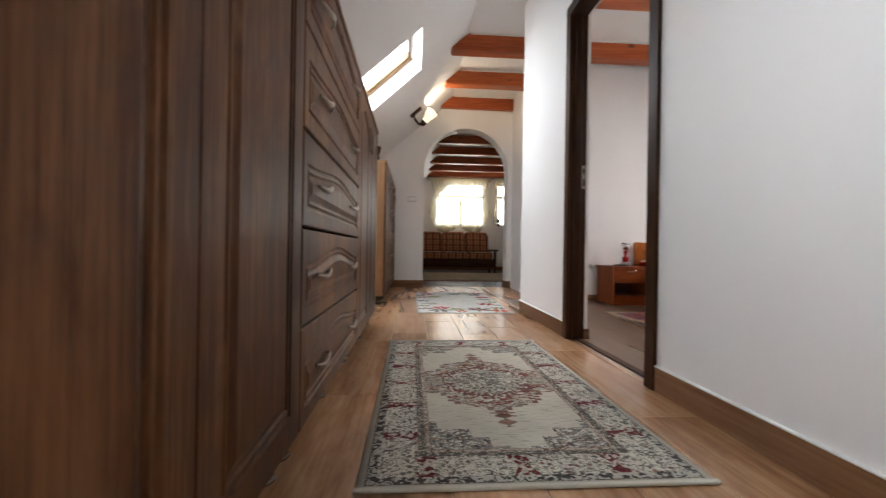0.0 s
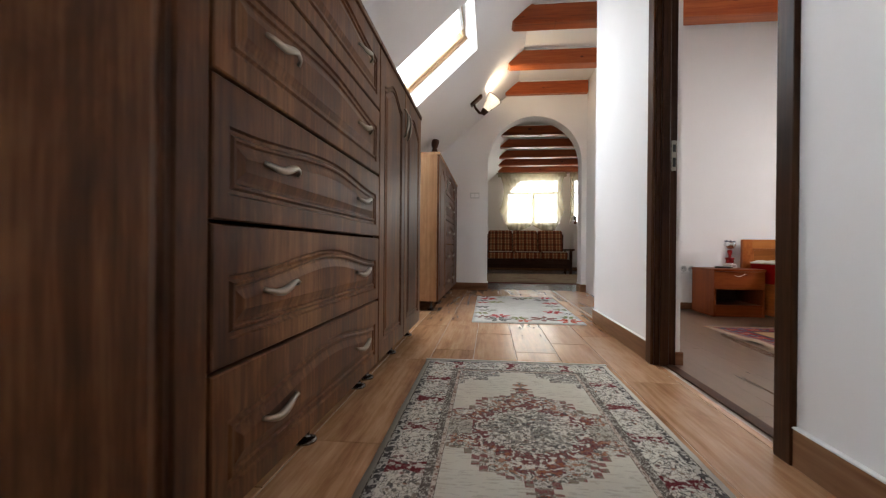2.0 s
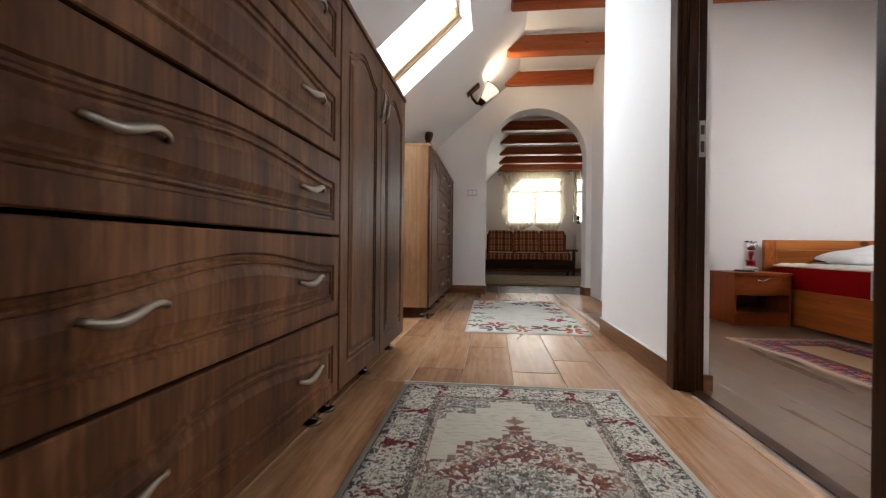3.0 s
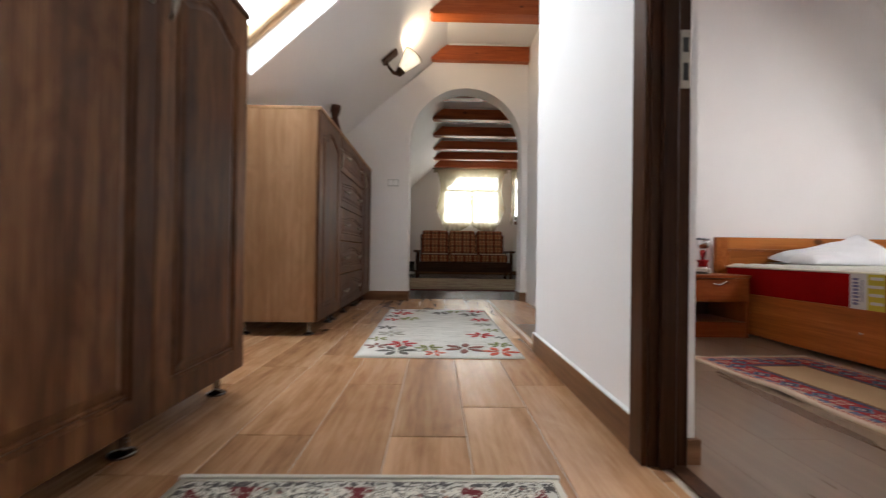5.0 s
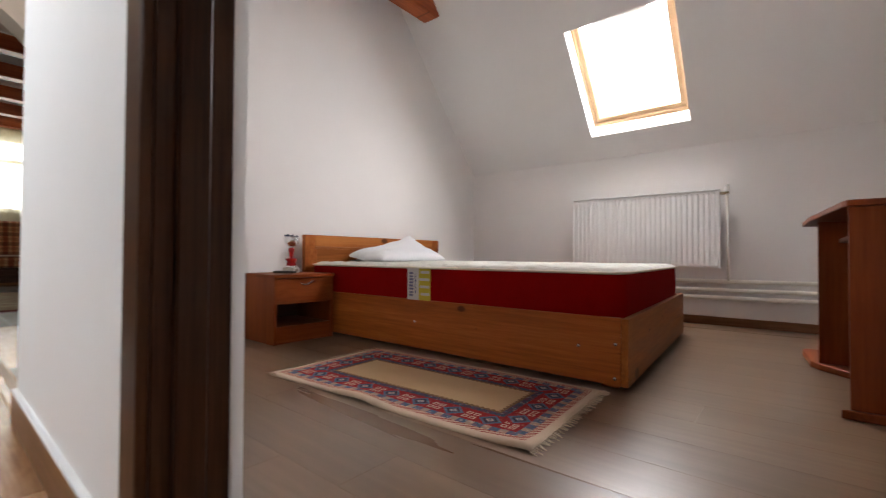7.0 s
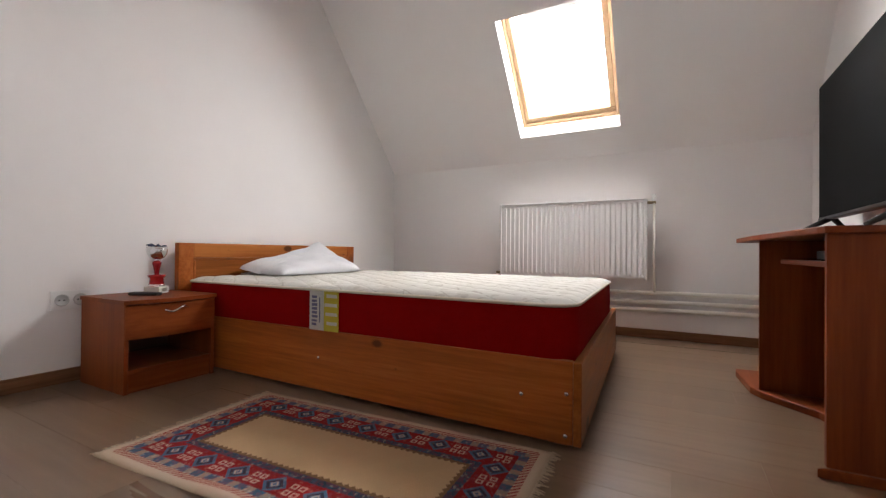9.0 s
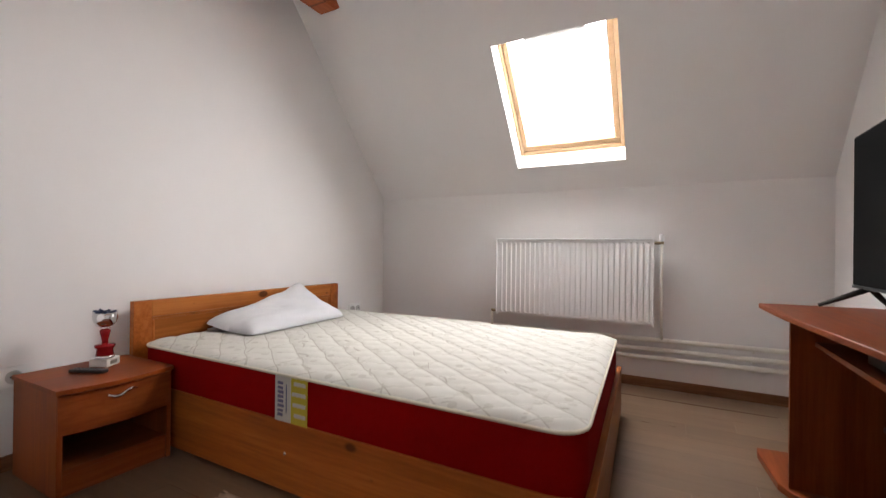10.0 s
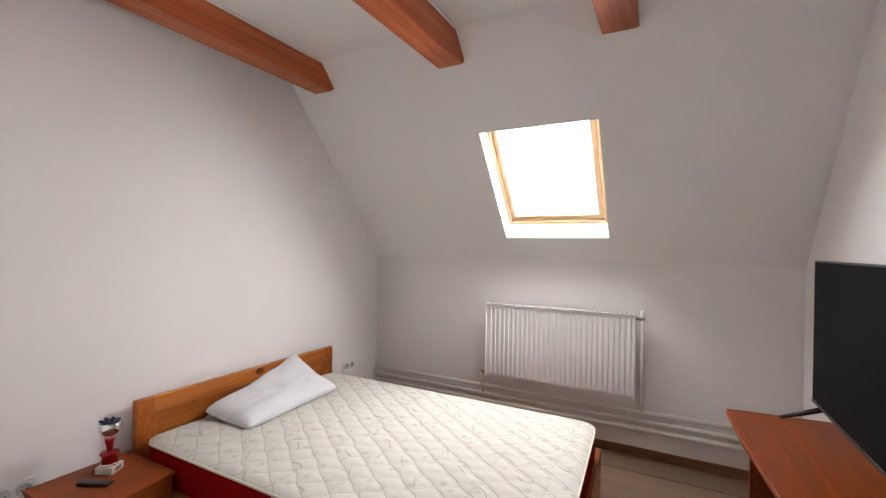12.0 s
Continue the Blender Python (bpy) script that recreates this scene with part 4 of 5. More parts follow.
rug3 = thing("rug", "red and blue kilim with tan field beside the bed", "rug", (3.400, 3.884, 0), 2.6)
slab_rug(rug3, KW, KL, rug_mat("kilim_weave", KW, KL, kilim), 0.007, 30, 60, 0.015)
FRINGE = cloth("fringe_yarn", (0.50, 0.40, 0.30), 300)
rng = random.Random(9)
for s in (-1, 1):
    bm = bmesh.new()
    for i in range(90):
        u = KW * (i / 89 - 0.5)
        ln, sw = rng.uniform(0.012, 0.035), rng.uniform(-0.012, 0.012)
        p = Vector((u, s * KL / 2, 0.004))
        q = p + Vector((sw, s * ln, -0.002))
        vs = [bm.verts.new(c) for c in (p + Vector((-0.002, 0, 0.002)), p + Vector((0.002, 0, 0.002)), q + Vector((0.0015, 0, 0)), q + Vector((-0.0015, 0, 0)), p + Vector((0, 0, -0.002)), q + Vector((0, 0, -0.0015)))]
        for f in ((0, 1, 2, 3), (1, 4, 5, 2), (4, 0, 3, 5), (2, 5, 3)):
            bm.faces.new([vs[k] for k in f])
    part("fringe", bm, FRINGE, rug3, "loose cream fringe")

# ---- bed ----
BX0, BX1, BY0, BY1, BH = 3.80, 5.262, 3.19, 5.38, 0.287


def askew(bm):
    """The foot end runs out of square: its far corner sits nearer the head."""
    for v in bm.verts:
        v.co.y += 0.052 * (v.co.x - BX0) * max(0.0, (BY1 - v.co.y) / (BY1 - BY0))
    return bm


bed = thing("bed", "varnished knotty pine bed with low sides and panelled headboard", "bed")
part("side_board", box(BX0, BX0 + 0.028, BY0 + 0.028, BY1, 0.018, BH, 0.004, 2), PINE, bed)
part("side_board", askew(box(BX1 - 0.028, BX1, BY0 + 0.028, BY1, 0.018, BH, 0.004, 2)), PINE, bed)
part("foot_board", askew(box(BX0 - 0.002, BX1 + 0.08, BY0, BY0 + 0.027, 0.018, BH - 0.002, 0.004, 2)), PINE_X, bed)
for x in (BX0 + 0.07, BX1 - 0.07):
    for y in (BY0 + 0.08, BY1 - 0.08):
        part("leg", askew(box(x - 0.035, x + 0.035, y - 0.035, y + 0.035, 0.0, 0.224, 0.003)), PINE, bed)
part("slat_base", askew(box(BX0 + 0.029, BX1 - 0.029, BY0 + 0.029, BY1 - 0.001, 0.225, 0.25)), PINE_X, bed)
HX0, HX1, HT = 3.781, 5.26, 0.678
head = part("headboard", box(HX0 + 0.02, HX1 - 0.02, BY1 + 0.008, BY1 + 0.03, 0.02, HT - 0.02), PINE_X, bed)
part("headboard_stile", box(HX0, HX0 + 0.085, BY1 + 0.002, BY1 + 0.042, 0.0, HT, 0.004, 2), PINE, head)
part("headboard_stile", box(HX1 - 0.085, HX1, BY1 + 0.002, BY1 + 0.042, 0.0, HT, 0.004, 2), PINE, head)
part("headboard_rail", box(HX0 + 0.0855, HX1 - 0.0855, BY1 + 0.002, BY1 + 0.042, HT - 0.085, HT, 0.004, 2), PINE_X, head)
part("headboard_moulding", box(HX0 + 0.0855, HX1 - 0.0855, BY1 + 0.003, BY1 + 0.012, HT - 0.1, HT - 0.0855, 0.004, 2), PINE_X, head)
for x in (HX0 + 0.0857, HX1 - 0.1003):
    part("headboard_moulding", box(x, x + 0.0146, BY1 + 0.003, BY1 + 0.012, 0.03, HT - 0.1004, 0.004, 2), PINE, head)
for y, z in ((4.326, 0.163), (3.389, 0.158), (3.238, 0.182), (3.241, 0.046)):
    part("bolt", moved(lathe([(0, 0.005), (0.006, 0.004), (0.008, 0), (0.0, 0)], 12), basis((BX0 + 0.0005, y, z), (0, 1, 0), (0, 0, 1), (-1, 0, 0))), CHROME, bed, "small bright bolt head")

# mattress
RED_FABRIC = cloth("deep_red_fabric", (0.19, 0.0022, 0.0022), 260, 0.9, 0.12)
RED_FABRIC.node_tree.nodes["Principled BSDF"].inputs["Specular IOR Level"].default_value = 0.03


def stitch(x, y):
    """Two wavy families of quilting lines: distance to the nearest, in metres."""
    a = (x + 0.72 * y + 0.004 * math.sin(y * 24)) / 0.13
    b = (x - 0.72 * y + 0.004 * math.sin(y * 31)) / 0.13
    return min(abs(a - round(a)), abs(b - round(b))) * 0.13


def quilt_mat():
    """Cream knit with stitched lines, loops and ovals."""
    mat, nt, b = material("quilted_cream_knit")
    tc = nt.nodes.new("ShaderNodeTexCoord")
    sep = nt.nodes.new("ShaderNodeSeparateXYZ")
    nt.links.new(tc.outputs["Object"], sep.inputs[0])
    x, y = sep.outputs["X"], sep.outputs["Y"]

    def wave(base, other, k, f1, a1, f2, a2):
        s = maths(nt, "MULTIPLY_ADD", other, k, base)
        s = maths(nt, "MULTIPLY_ADD", maths(nt, "SINE", maths(nt, "MULTIPLY", other, f1)), a1, s)
        return maths(nt, "MULTIPLY_ADD", maths(nt, "SINE", maths(nt, "MULTIPLY", other, f2)), a2, s)
    d1 = maths(nt, "PINGPONG", wave(x, y, 0.72, 24, 0.004, 48.3, 0.0025), 0.065)
    d2 = maths(nt, "PINGPONG", wave(x, y, -0.72, 31, 0.004, 48.3, 0.0025), 0.065)
    near = maths(nt, "MINIMUM", d1, d2)
    line = maths(nt, "LESS_THAN", near, 0.0032)
    # loose scrolls and ovals woven a shade darker
    d3 = maths(nt, "PINGPONG", wave(x, y, -0.9, 38, 0.020, 17, 0.012), 0.16)
    gate = maths(nt, "GREATER_THAN", maths(nt, "SINE", maths(nt, "MULTIPLY_ADD", y, 27.0, maths(nt, "MULTIPLY", x, 19.0))), 0.1)
    scroll = maths(nt, "MULTIPLY", maths(nt, "LESS_THAN", d3, 0.006), gate)
    vor = node(nt, "ShaderNodeTexVoronoi", Scale=8.5)
    vor.voronoi_dimensions = "2D"
    nt.links.new(tc.outputs["Object"], vor.inputs["Vector"])
    oval = maths(nt, "LESS_THAN", vor.outputs["Distance"], 0.13)
    tone = maths(nt, "MAXIMUM", maths(nt, "MULTIPLY", oval, 0.38), maths(nt, "MULTIPLY", scroll, 0.62))
    # stitch lines coloured darker too, as shade in their hollows
    tone = maths(nt, "MAXIMUM", tone, maths(nt, "MULTIPLY", line, 0.62))
    # rows of short woven strokes
    wx, wy = maths(nt, "PINGPONG", maths(nt, "ADD", x, maths(nt, "MULTIPLY", maths(nt, "FLOOR", maths(nt, "DIVIDE", y, 0.26)), 0.11)), 0.19), maths(nt, "PINGPONG", y, 0.13)
    word = maths(nt, "MULTIPLY", maths(nt, "LESS_THAN", wx, 0.075), maths(nt, "LESS_THAN", wy, 0.014))
    strokes = maths(nt, "LESS_THAN", maths(nt, "PINGPONG", maths(nt, "ADD", x, maths(nt, "MULTIPLY", y, 0.4)), 0.010), 0.0042)
    tone = maths(nt, "MAXIMUM", tone, maths(nt, "MULTIPLY", maths(nt, "MULTIPLY", word, strokes), 0.45))
    knit = noise_of(nt, tc.outputs["Object"], 240, 2)
    soft = noise_of(nt, tc.outputs["Object"], 6, 3)
    base = mix(nt, (0.575, 0.562, 0.515), (0.535, 0.52, 0.470), soft)
    base = mix(nt, base, (0.33, 0.305, 0.25), tone)
    nt.links.new(base, b.inputs["Base Color"])
    b.inputs["Roughness"].default_value = 0.85
    b.inputs["Specular IOR Level"].default_value = 0.15
    h = maths(nt, "SUBTRACT", maths(nt, "MULTIPLY", knit, 0.12), tone)
    bump(nt, b, h, 0.4, 0.004)
    return mat


QUILT = quilt_mat()
MX0, MX1, MY0, MY1, MZ0, MZ1 = 3.806, 5.25, 3.215, 5.37, 0.25, 0.462
mattress = thing("mattress", "red-sided mattress with quilted cream top, lying bare", "mattress", (0, 0, 0))


def rounded_rect(x0, x1, y0, y1, r, n=6):
    pts = []
    for cx, cy, a0 in ((x1 - r, y1 - r, 0), (x0 + r, y1 - r, 90), (x0 + r, y0 + r, 180), (x1 - r, y0 + r, 270)):
        pts += [(cx + r * math.cos(radians(a0 + 90 * k / n)), cy + r * math.sin(radians(a0 + 90 * k / n))) for k in range(n + 1)]
    return pts


def ringed(profile, x0, x1, y0, y1, r, cap_low=True):
    """Stacked rounded rectangles: profile of (inset, z); the last is closed by a fan."""
    bm = bmesh.new()
    rings = [[bm.verts.new((*p, z)) for p in rounded_rect(x0 + i, x1 - i, y0 + i, y1 - i, max(0.01, r - i))] for i, z in profile]
    k = len(rings[0])
    for a, b in zip(rings, rings[1:]):
        for i in range(k):
            bm.faces.new((a[i], a[(i + 1) % k], b[(i + 1) % k], b[i]))
    bm.faces.new(rings[-1])
    if cap_low:
        bm.faces.new(rings[0][::-1])
    bmesh.ops.recalc_face_normals(bm, faces=bm.faces)
    return smooth(bm)


part("border", askew(ringed([(0.004, MZ0 + 0.001), (0.0, MZ0 + 0.02), (-0.004, 0.36), (0.0, MZ1 - 0.012), (0.002, MZ1 + 0.001), (0.03, MZ1 + 0.006)], MX0, MX1, MY0, MY1, 0.095)), RED_FABRIC, mattress, "deep red fabric side")
# quilted top as a fine cushion with stitched hollows
top = bmesh.new()
NU, NV = 130, 190
g = []
for i in range(NU + 1):
    row = []
    for j in range(NV + 1):
        u, v = i / NU, j / NV
        x, y = MX0 - 0.004 + (MX1 - MX0 + 0.008) * u, MY0 - 0.004 + (MY1 - MY0 + 0.008) * v
        # round the corners in plan
        r = 0.10
        dx, dy = max(MX0 + r - x, x - MX1 + r, 0), max(MY0 + r - y, y - MY1 + r, 0)
        d = math.hypot(dx, dy)
        if dx > 0 and dy > 0:
            cx = MX0 + r if x < MX0 + r else MX1 - r
            cy = MY0 + r if y < MY0 + r else MY1 - r
            m = max(dx, dy)
            x, y = cx + (x - cx) * m / d, cy + (y - cy) * m / d
            d = m
        e = r - min(d, r) if dx > 0 and dy > 0 else min(x - MX0, MX1 - x, y - MY0, MY1 - y)
        puff = 0.0065 * min(1.0, stitch(x, y) / 0.035) ** 0.6
        z = MZ1 + 0.002 + 0.016 * min(1, max(0, e + 0.004) / 0.05) ** 0.5 + (puff + 0.003 * noise.noise(Vector((x * 4, y * 4, 2)))) * min(1, max(0, e + 0.004) / 0.04)
        row.append(top.verts.new((x, y, z)))
    g.append(row)
for i in range(NU):
    for j in range(NV):
        top.faces.new((g[i][j], g[i + 1][j], g[i + 1][j + 1], g[i][j + 1]))
part("quilted_top", smooth(askew(top)), QUILT, mattress, "cream quilted top")
pipe = [(x, y, MZ1 + 0.002) for x, y in rounded_rect(MX0 - 0.003, MX1 + 0.003, MY0 - 0.003, MY1 + 0.003, 0.10)]
part("piping", askew(tube(pipe + pipe[:1], 0.006, 8)), cloth("cream_piping", (0.66, 0.62, 0.50)), mattress, "cream piped edge")
TAGW, TAGY, TAGB = cloth("white_label", (0.42, 0.39, 0.37)), cloth("yellow_green_label", (0.40, 0.32, 0.035)), paint("label_print", (0.10, 0.09, 0.16), 0.8, 0.1, 0)
tag = part("label_strip", box(MX0 - 0.0065, MX0 - 0.003, 4.297, 4.384, 0.284, 0.462, 0.001), TAGW, mattress, "white and yellow sewn label")
yellow = part("label_band", box(MX0 - 0.0065, MX0 - 0.003, 4.212, 4.2968, 0.284, 0.462, 0.001), TAGY, mattress, "yellow-green band of the label")
rng = random.Random(6)
for i in range(8):
    z = 0.304 + i * 0.0175
    part("label_mark", box(MX0 - 0.0078, MX0 - 0.0062, 4.338 + rng.uniform(-0.004, 0.004), 4.368, z, z + rng.uniform(0.008, 0.013)), TAGB, tag)
part("label_line", box(MX0 - 0.0078, MX0 - 0.0062, 4.318, 4.323, 0.32, 0.43), TAGB, tag)
for z in (0.312, 0.352, 0.392, 0.432):
    part("label_bar", box(MX0 - 0.0078, MX0 - 0.0062, 4.22, 4.285 + rng.uniform(-0.01, 0.01), z, z + 0.014), TAGW, yellow)

# pillow: a plump sack, its far corner propped up against the headboard
PILLOW = cloth("white_cotton", (0.66, 0.66, 0.68), 500, 0.9, 0.04)
pil = bmesh.new()
PN = 40
for sgn in (1, -1):
    gg = []
    for i in range(PN + 1):
        row = []
        for j in range(PN + 1):
            u, v = 2 * i / PN - 1, 2 * j / PN - 1
            x = 0.402 * u * (1 - 0.06 * (1 - v * v) * (abs(u) ** 3))
            y = 0.205 * v * (1 - 0.08 * (1 - u * u) * (abs(v) ** 3))
            corner = (u * v) ** 6
            x, y = x * (1 - 0.07 * corner), y * (1 - 0.10 * corner)
            t = max(0.0, (1 - u ** 4) * (1 - v ** 4)) ** 0.55
            z = 0.012 + (0.082 if sgn > 0 else -0.010) * t
            prop = ((1 + u) / 2) ** 2.0 * ((1 + v) / 2) ** 1.3
            z += 0.185 * prop + (0.035 * max(0, v) if sgn > 0 else 0)
            x -= 0.04 * prop
            if sgn > 0:
                z += 0.006 * math.sin(9 * u - 7 * v) * t * (0.3 + prop)
                z += 0.010 * noise.noise(Vector((u * 3, v * 3, 5))) * t
                z -= 0.012 * max(0.0, 1 - abs(math.sin(5 * u + 11 * v + 2 * math.sin(3 * v))) * 3) * t * abs(u)
                z -= 0.016 * max(0, noise.noise(Vector(((u + v) * 4, (u - v) * 1.2, 8)))) * t
            else:
                z = max(0.002, z)
            row.append(pil.verts.new((x, y, z)))
        gg.append(row)
    for i in range(PN):
        for j in range(PN):
            q = (gg[i][j], gg[i + 1][j], gg[i + 1][j + 1], gg[i][j + 1])
            pil.faces.new(q if sgn > 0 else q[::-1])
bmesh.ops.remove_doubles(pil, verts=pil.verts, dist=0.0006)
pillow = thing("pillow", "single white pillow, one corner propped against the headboard", "pillow", (4.515, 5.17, 0.481), 3)
part("case", smooth(pil), PILLOW, pillow)

# ---- nightstand ----
NX0, NX1, NY0, NY1, NH = 3.356, 3.768, 5.03, 5.43, 0.413
CHERRY_Z = wood("cherry_foil_upright", (0.125, 0.023, 0.0048), (0.178, 0.0355, 0.0068), (0.24, 0.056, 0.0125), "z", 14, 0.05, 0.42, 0, 0.05)
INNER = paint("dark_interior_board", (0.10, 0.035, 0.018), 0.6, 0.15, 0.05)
ns = thing("nightstand", "cherry-red nightstand with one bowed drawer and open shelf", "nightstand")
part("side_panel", box(NX0, NX0 + 0.018, NY0, NY1, 0, NH - 0.018, 0.001), CHERRY_Z, ns)
part("side_panel", box(NX1 - 0.018, NX1, NY0, NY1, 0, NH - 0.018, 0.001), CHERRY_Z, ns)
bow = [(NX0 - 0.006, NY1), (NX1 + 0.006, NY1)] + [(NX1 + 0.006 - (NX1 - NX0 + 0.012) * k / 12, NY0 - 0.008 - 0.035 * math.sin(math.pi * k / 12)) for k in range(13)]
bmt = prism(bow, NH - 0.018, NH, "z")
part("top", bmt, CHERRY, ns)
dr = [(NX1 - 0.002, NY0 + 0.012), (NX0 + 0.002, NY0 + 0.012)] + [(NX0 + 0.002 + (NX1 - NX0 - 0.004) * k / 12, NY0 - 0.003 - 0.030 * math.sin(math.pi * k / 12)) for k in range(13)]
drawer = part("drawer", prism(dr, 0.240, NH - 0.022, "z"), CHERRY, ns)
hp = []
for k in range(15):
    s = k / 14 - 0.5
    hp.append((3.556 + 0.105 * s, NY0 - 0.036 - 0.02 * math.cos(math.pi * s), 0.362 + 0.010 * math.sin(2 * math.pi * s)))
part("handle", tube(hp, [0.0035 + 0.002 * math.cos(math.pi * (k / 14 - 0.5)) for k in range(15)], 8), CHROME, drawer, "wavy chrome handle")
part("shelf", box(NX0 + 0.018, NX1 - 0.018, NY0 + 0.006, NY1 - 0.006, 0.085, 0.103, 0.001), CHERRY, ns)
part("plinth", box(NX0 + 0.018, NX1 - 0.018, NY0 + 0.012, NY0 + 0.028, 0.0, 0.085), CHERRY, ns)
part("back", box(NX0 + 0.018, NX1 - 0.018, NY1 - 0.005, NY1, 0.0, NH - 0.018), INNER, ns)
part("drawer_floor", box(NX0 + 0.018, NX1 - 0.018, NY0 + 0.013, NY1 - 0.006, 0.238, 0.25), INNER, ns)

# trophy
TX, TY = 3.618, 5.288
MARBLE = paint("pale_marble", (0.58, 0.55, 0.50), 0.3, 0.12, 0.02)
TRED = paint("red_metal", (0.33, 0.01, 0.012), 0.25, 0.05, 0, 0.5)
trophy = thing("trophy", "small silver and red trophy cup on a marble base", "trophy", (TX, TY, NH), 30)
part("base", box(-0.04, 0.04, -0.04, 0.04, 0, 0.035, 0.004, 2), MARBLE, trophy, "square pale marble base")
part("plaque", box(-0.02, 0.02, -0.0415, -0.0395, 0.01, 0.026), STEEL, trophy)
part("body", lathe([(0, 0.035), (0.036, 0.035), (0.034, 0.045), (0.030, 0.075), (0.040, 0.088), (0.038, 0.094), (0.012, 0.096), (0.011, 0.104), (0.0, 0.104)], 22), TRED, trophy, "red metal body")
part("stem", lathe([(0.0, 0.104), (0.012, 0.104), (0.012, 0.112), (0.018, 0.142), (0.021, 0.158), (0.014, 0.166), (0.0, 0.166)], 20), TRED, trophy, "red tapering stem")
part("collar", lathe([(0, 0.162), (0.012, 0.162), (0.019, 0.170), (0.014, 0.178), (0, 0.178)], 18), CHROME, trophy)
part("foot_ring", lathe([(0, 0.0352), (0.038, 0.0352), (0.036, 0.046), (0, 0.046)], 20), CHROME, trophy)
part("cup", lathe([(0.010, 0.172), (0.030, 0.180), (0.042, 0.196), (0.047, 0.214), (0.046, 0.240), (0.0445, 0.240), (0.0455, 0.214), (0.040, 0.198), (0.027, 0.184), (0.0, 0.180)], 26), CHROME, trophy, "polished silver cup")
ribbon = bmesh.new()
rng = random.Random(3)
for i in range(7):
    a, h = 2 * math.pi * i / 7, rng.uniform(0.026, 0.046)
    p, q = Vector((0.012 * math.cos(a), 0.012 * math.sin(a), 0.212)), Vector((0.036 * math.cos(a + 0.3), 0.036 * math.sin(a + 0.3), 0.228 + h * 0.6))
    tube([p, (p + q) / 2 + Vector((0, 0, 0.010)), q, q + Vector((-0.012 * math.cos(a), -0.012 * math.sin(a), -0.008))], [0.012, 0.015, 0.011, 0.004], 8, ribbon, 0.45)
part("ribbon", ribbon, paint("dark_blue_ribbon", (0.012, 0.022, 0.075), 0.4, 0.1, 0), trophy, "crumpled dark blue ribbon")

# remote control
rem = thing("remote_control", "slim black remote control lying on the nightstand", "remote control", (3.528, 5.215, NH), -64)
part("body", box(-0.075, 0.075, -0.019, 0.019, 0.0, 0.015, 0.006, 3), BLACK, rem)
for i in range(6):
    for j in (-0.008, 0.006):
        part("button", box(-0.055 + i * 0.019, -0.045 + i * 0.019, j - 0.003, j + 0.004, 0.0145, 0.0165, 0.001), paint("grey_rubber", (0.05, 0.05, 0.05), 0.6, 0.1, 0) if (i, j) == (0, -0.008) else bpy.data.materials["grey_rubber"], rem)


# sockets: outlets stand proud, their grey painting the shade of a recess
RECESS_SHADE = paint("recess_shade_grey", (0.50, 0.50, 0.49), 0.45, 0.02, 0)


def socket(x, z):
    ob = thing("wall_socket", "white double wall socket above the skirting", "socket", (x, BED_N, z), group="bedroom sockets")
    part("plate", box(-0.078, 0.078, -0.010, 0, -0.046, 0.046, 0.004, 2), PLASTIC, ob)
    for cx in (-0.036, 0.036):
        ring = lathe([(0.028, 0.0), (0.028, 0.004), (0.0245, 0.004), (0.0225, 0.001), (0, 0.001)], 22)
        part("outlet", moved(ring, basis((cx, -0.010, 0), (1, 0, 0), (0, 0, 1), (0, -1, 0))), RECESS_SHADE, ob)
        for dx in (-0.0095, 0.0095):
            part("pin_hole", moved(lathe([(0, 0.0), (0.004, 0.0), (0, 0.0008)], 10), basis((cx + dx, -0.0112, 0), (1, 0, 0), (0, 0, 1), (0, -1, 0))), DARK, ob)


socket(3.335, 0.393)
socket(5.59, 0.428)

# ---- radiator and pipes ----
RX, RY0, RY1, RZ0, RZ1 = 5.90, 3.122, 4.278, 0.438, 1.052
rad = thing("radiator", "white ribbed panel radiator hung on the low wall", "radiator")


def ribbed(x, depth, pitch, mirror):
    bm = bmesh.new()
    pts = []
    n = int((RY1 - RY0 - 0.03) / pitch)
    start = RY0 + (RY1 - RY0 - n * pitch) / 2
    ys = [(RY0 + 0.004, 0)]
    for i in range(n):
        a = start + i * pitch
        ys += [(a + pitch * 0.10, 0), (a + pitch * 0.20, depth * 0.7), (a + pitch * 0.32, depth), (a + pitch * 0.50, depth), (a + pitch * 0.62, depth * 0.7), (a + pitch * 0.72, 0)]
    ys += [(RY1 - 0.004, 0)]
    prof = [(RZ0 + 0.012, 0.0), (RZ0 + 0.024, 0.0), (RZ0 + 0.040, 1.0), (RZ1 - 0.036, 1.0), (RZ1 - 0.022, 0.0), (RZ1 - 0.01, 0.0)]
    rows = [[bm.verts.new((x - mirror * d * k, y, z)) for y, d in ys] for z, k in prof]
    for a, b in zip(rows, rows[1:]):
        for i in range(len(ys) - 1):
            bm.faces.new((a[i], a[i + 1], b[i + 1], b[i]))
    return bm


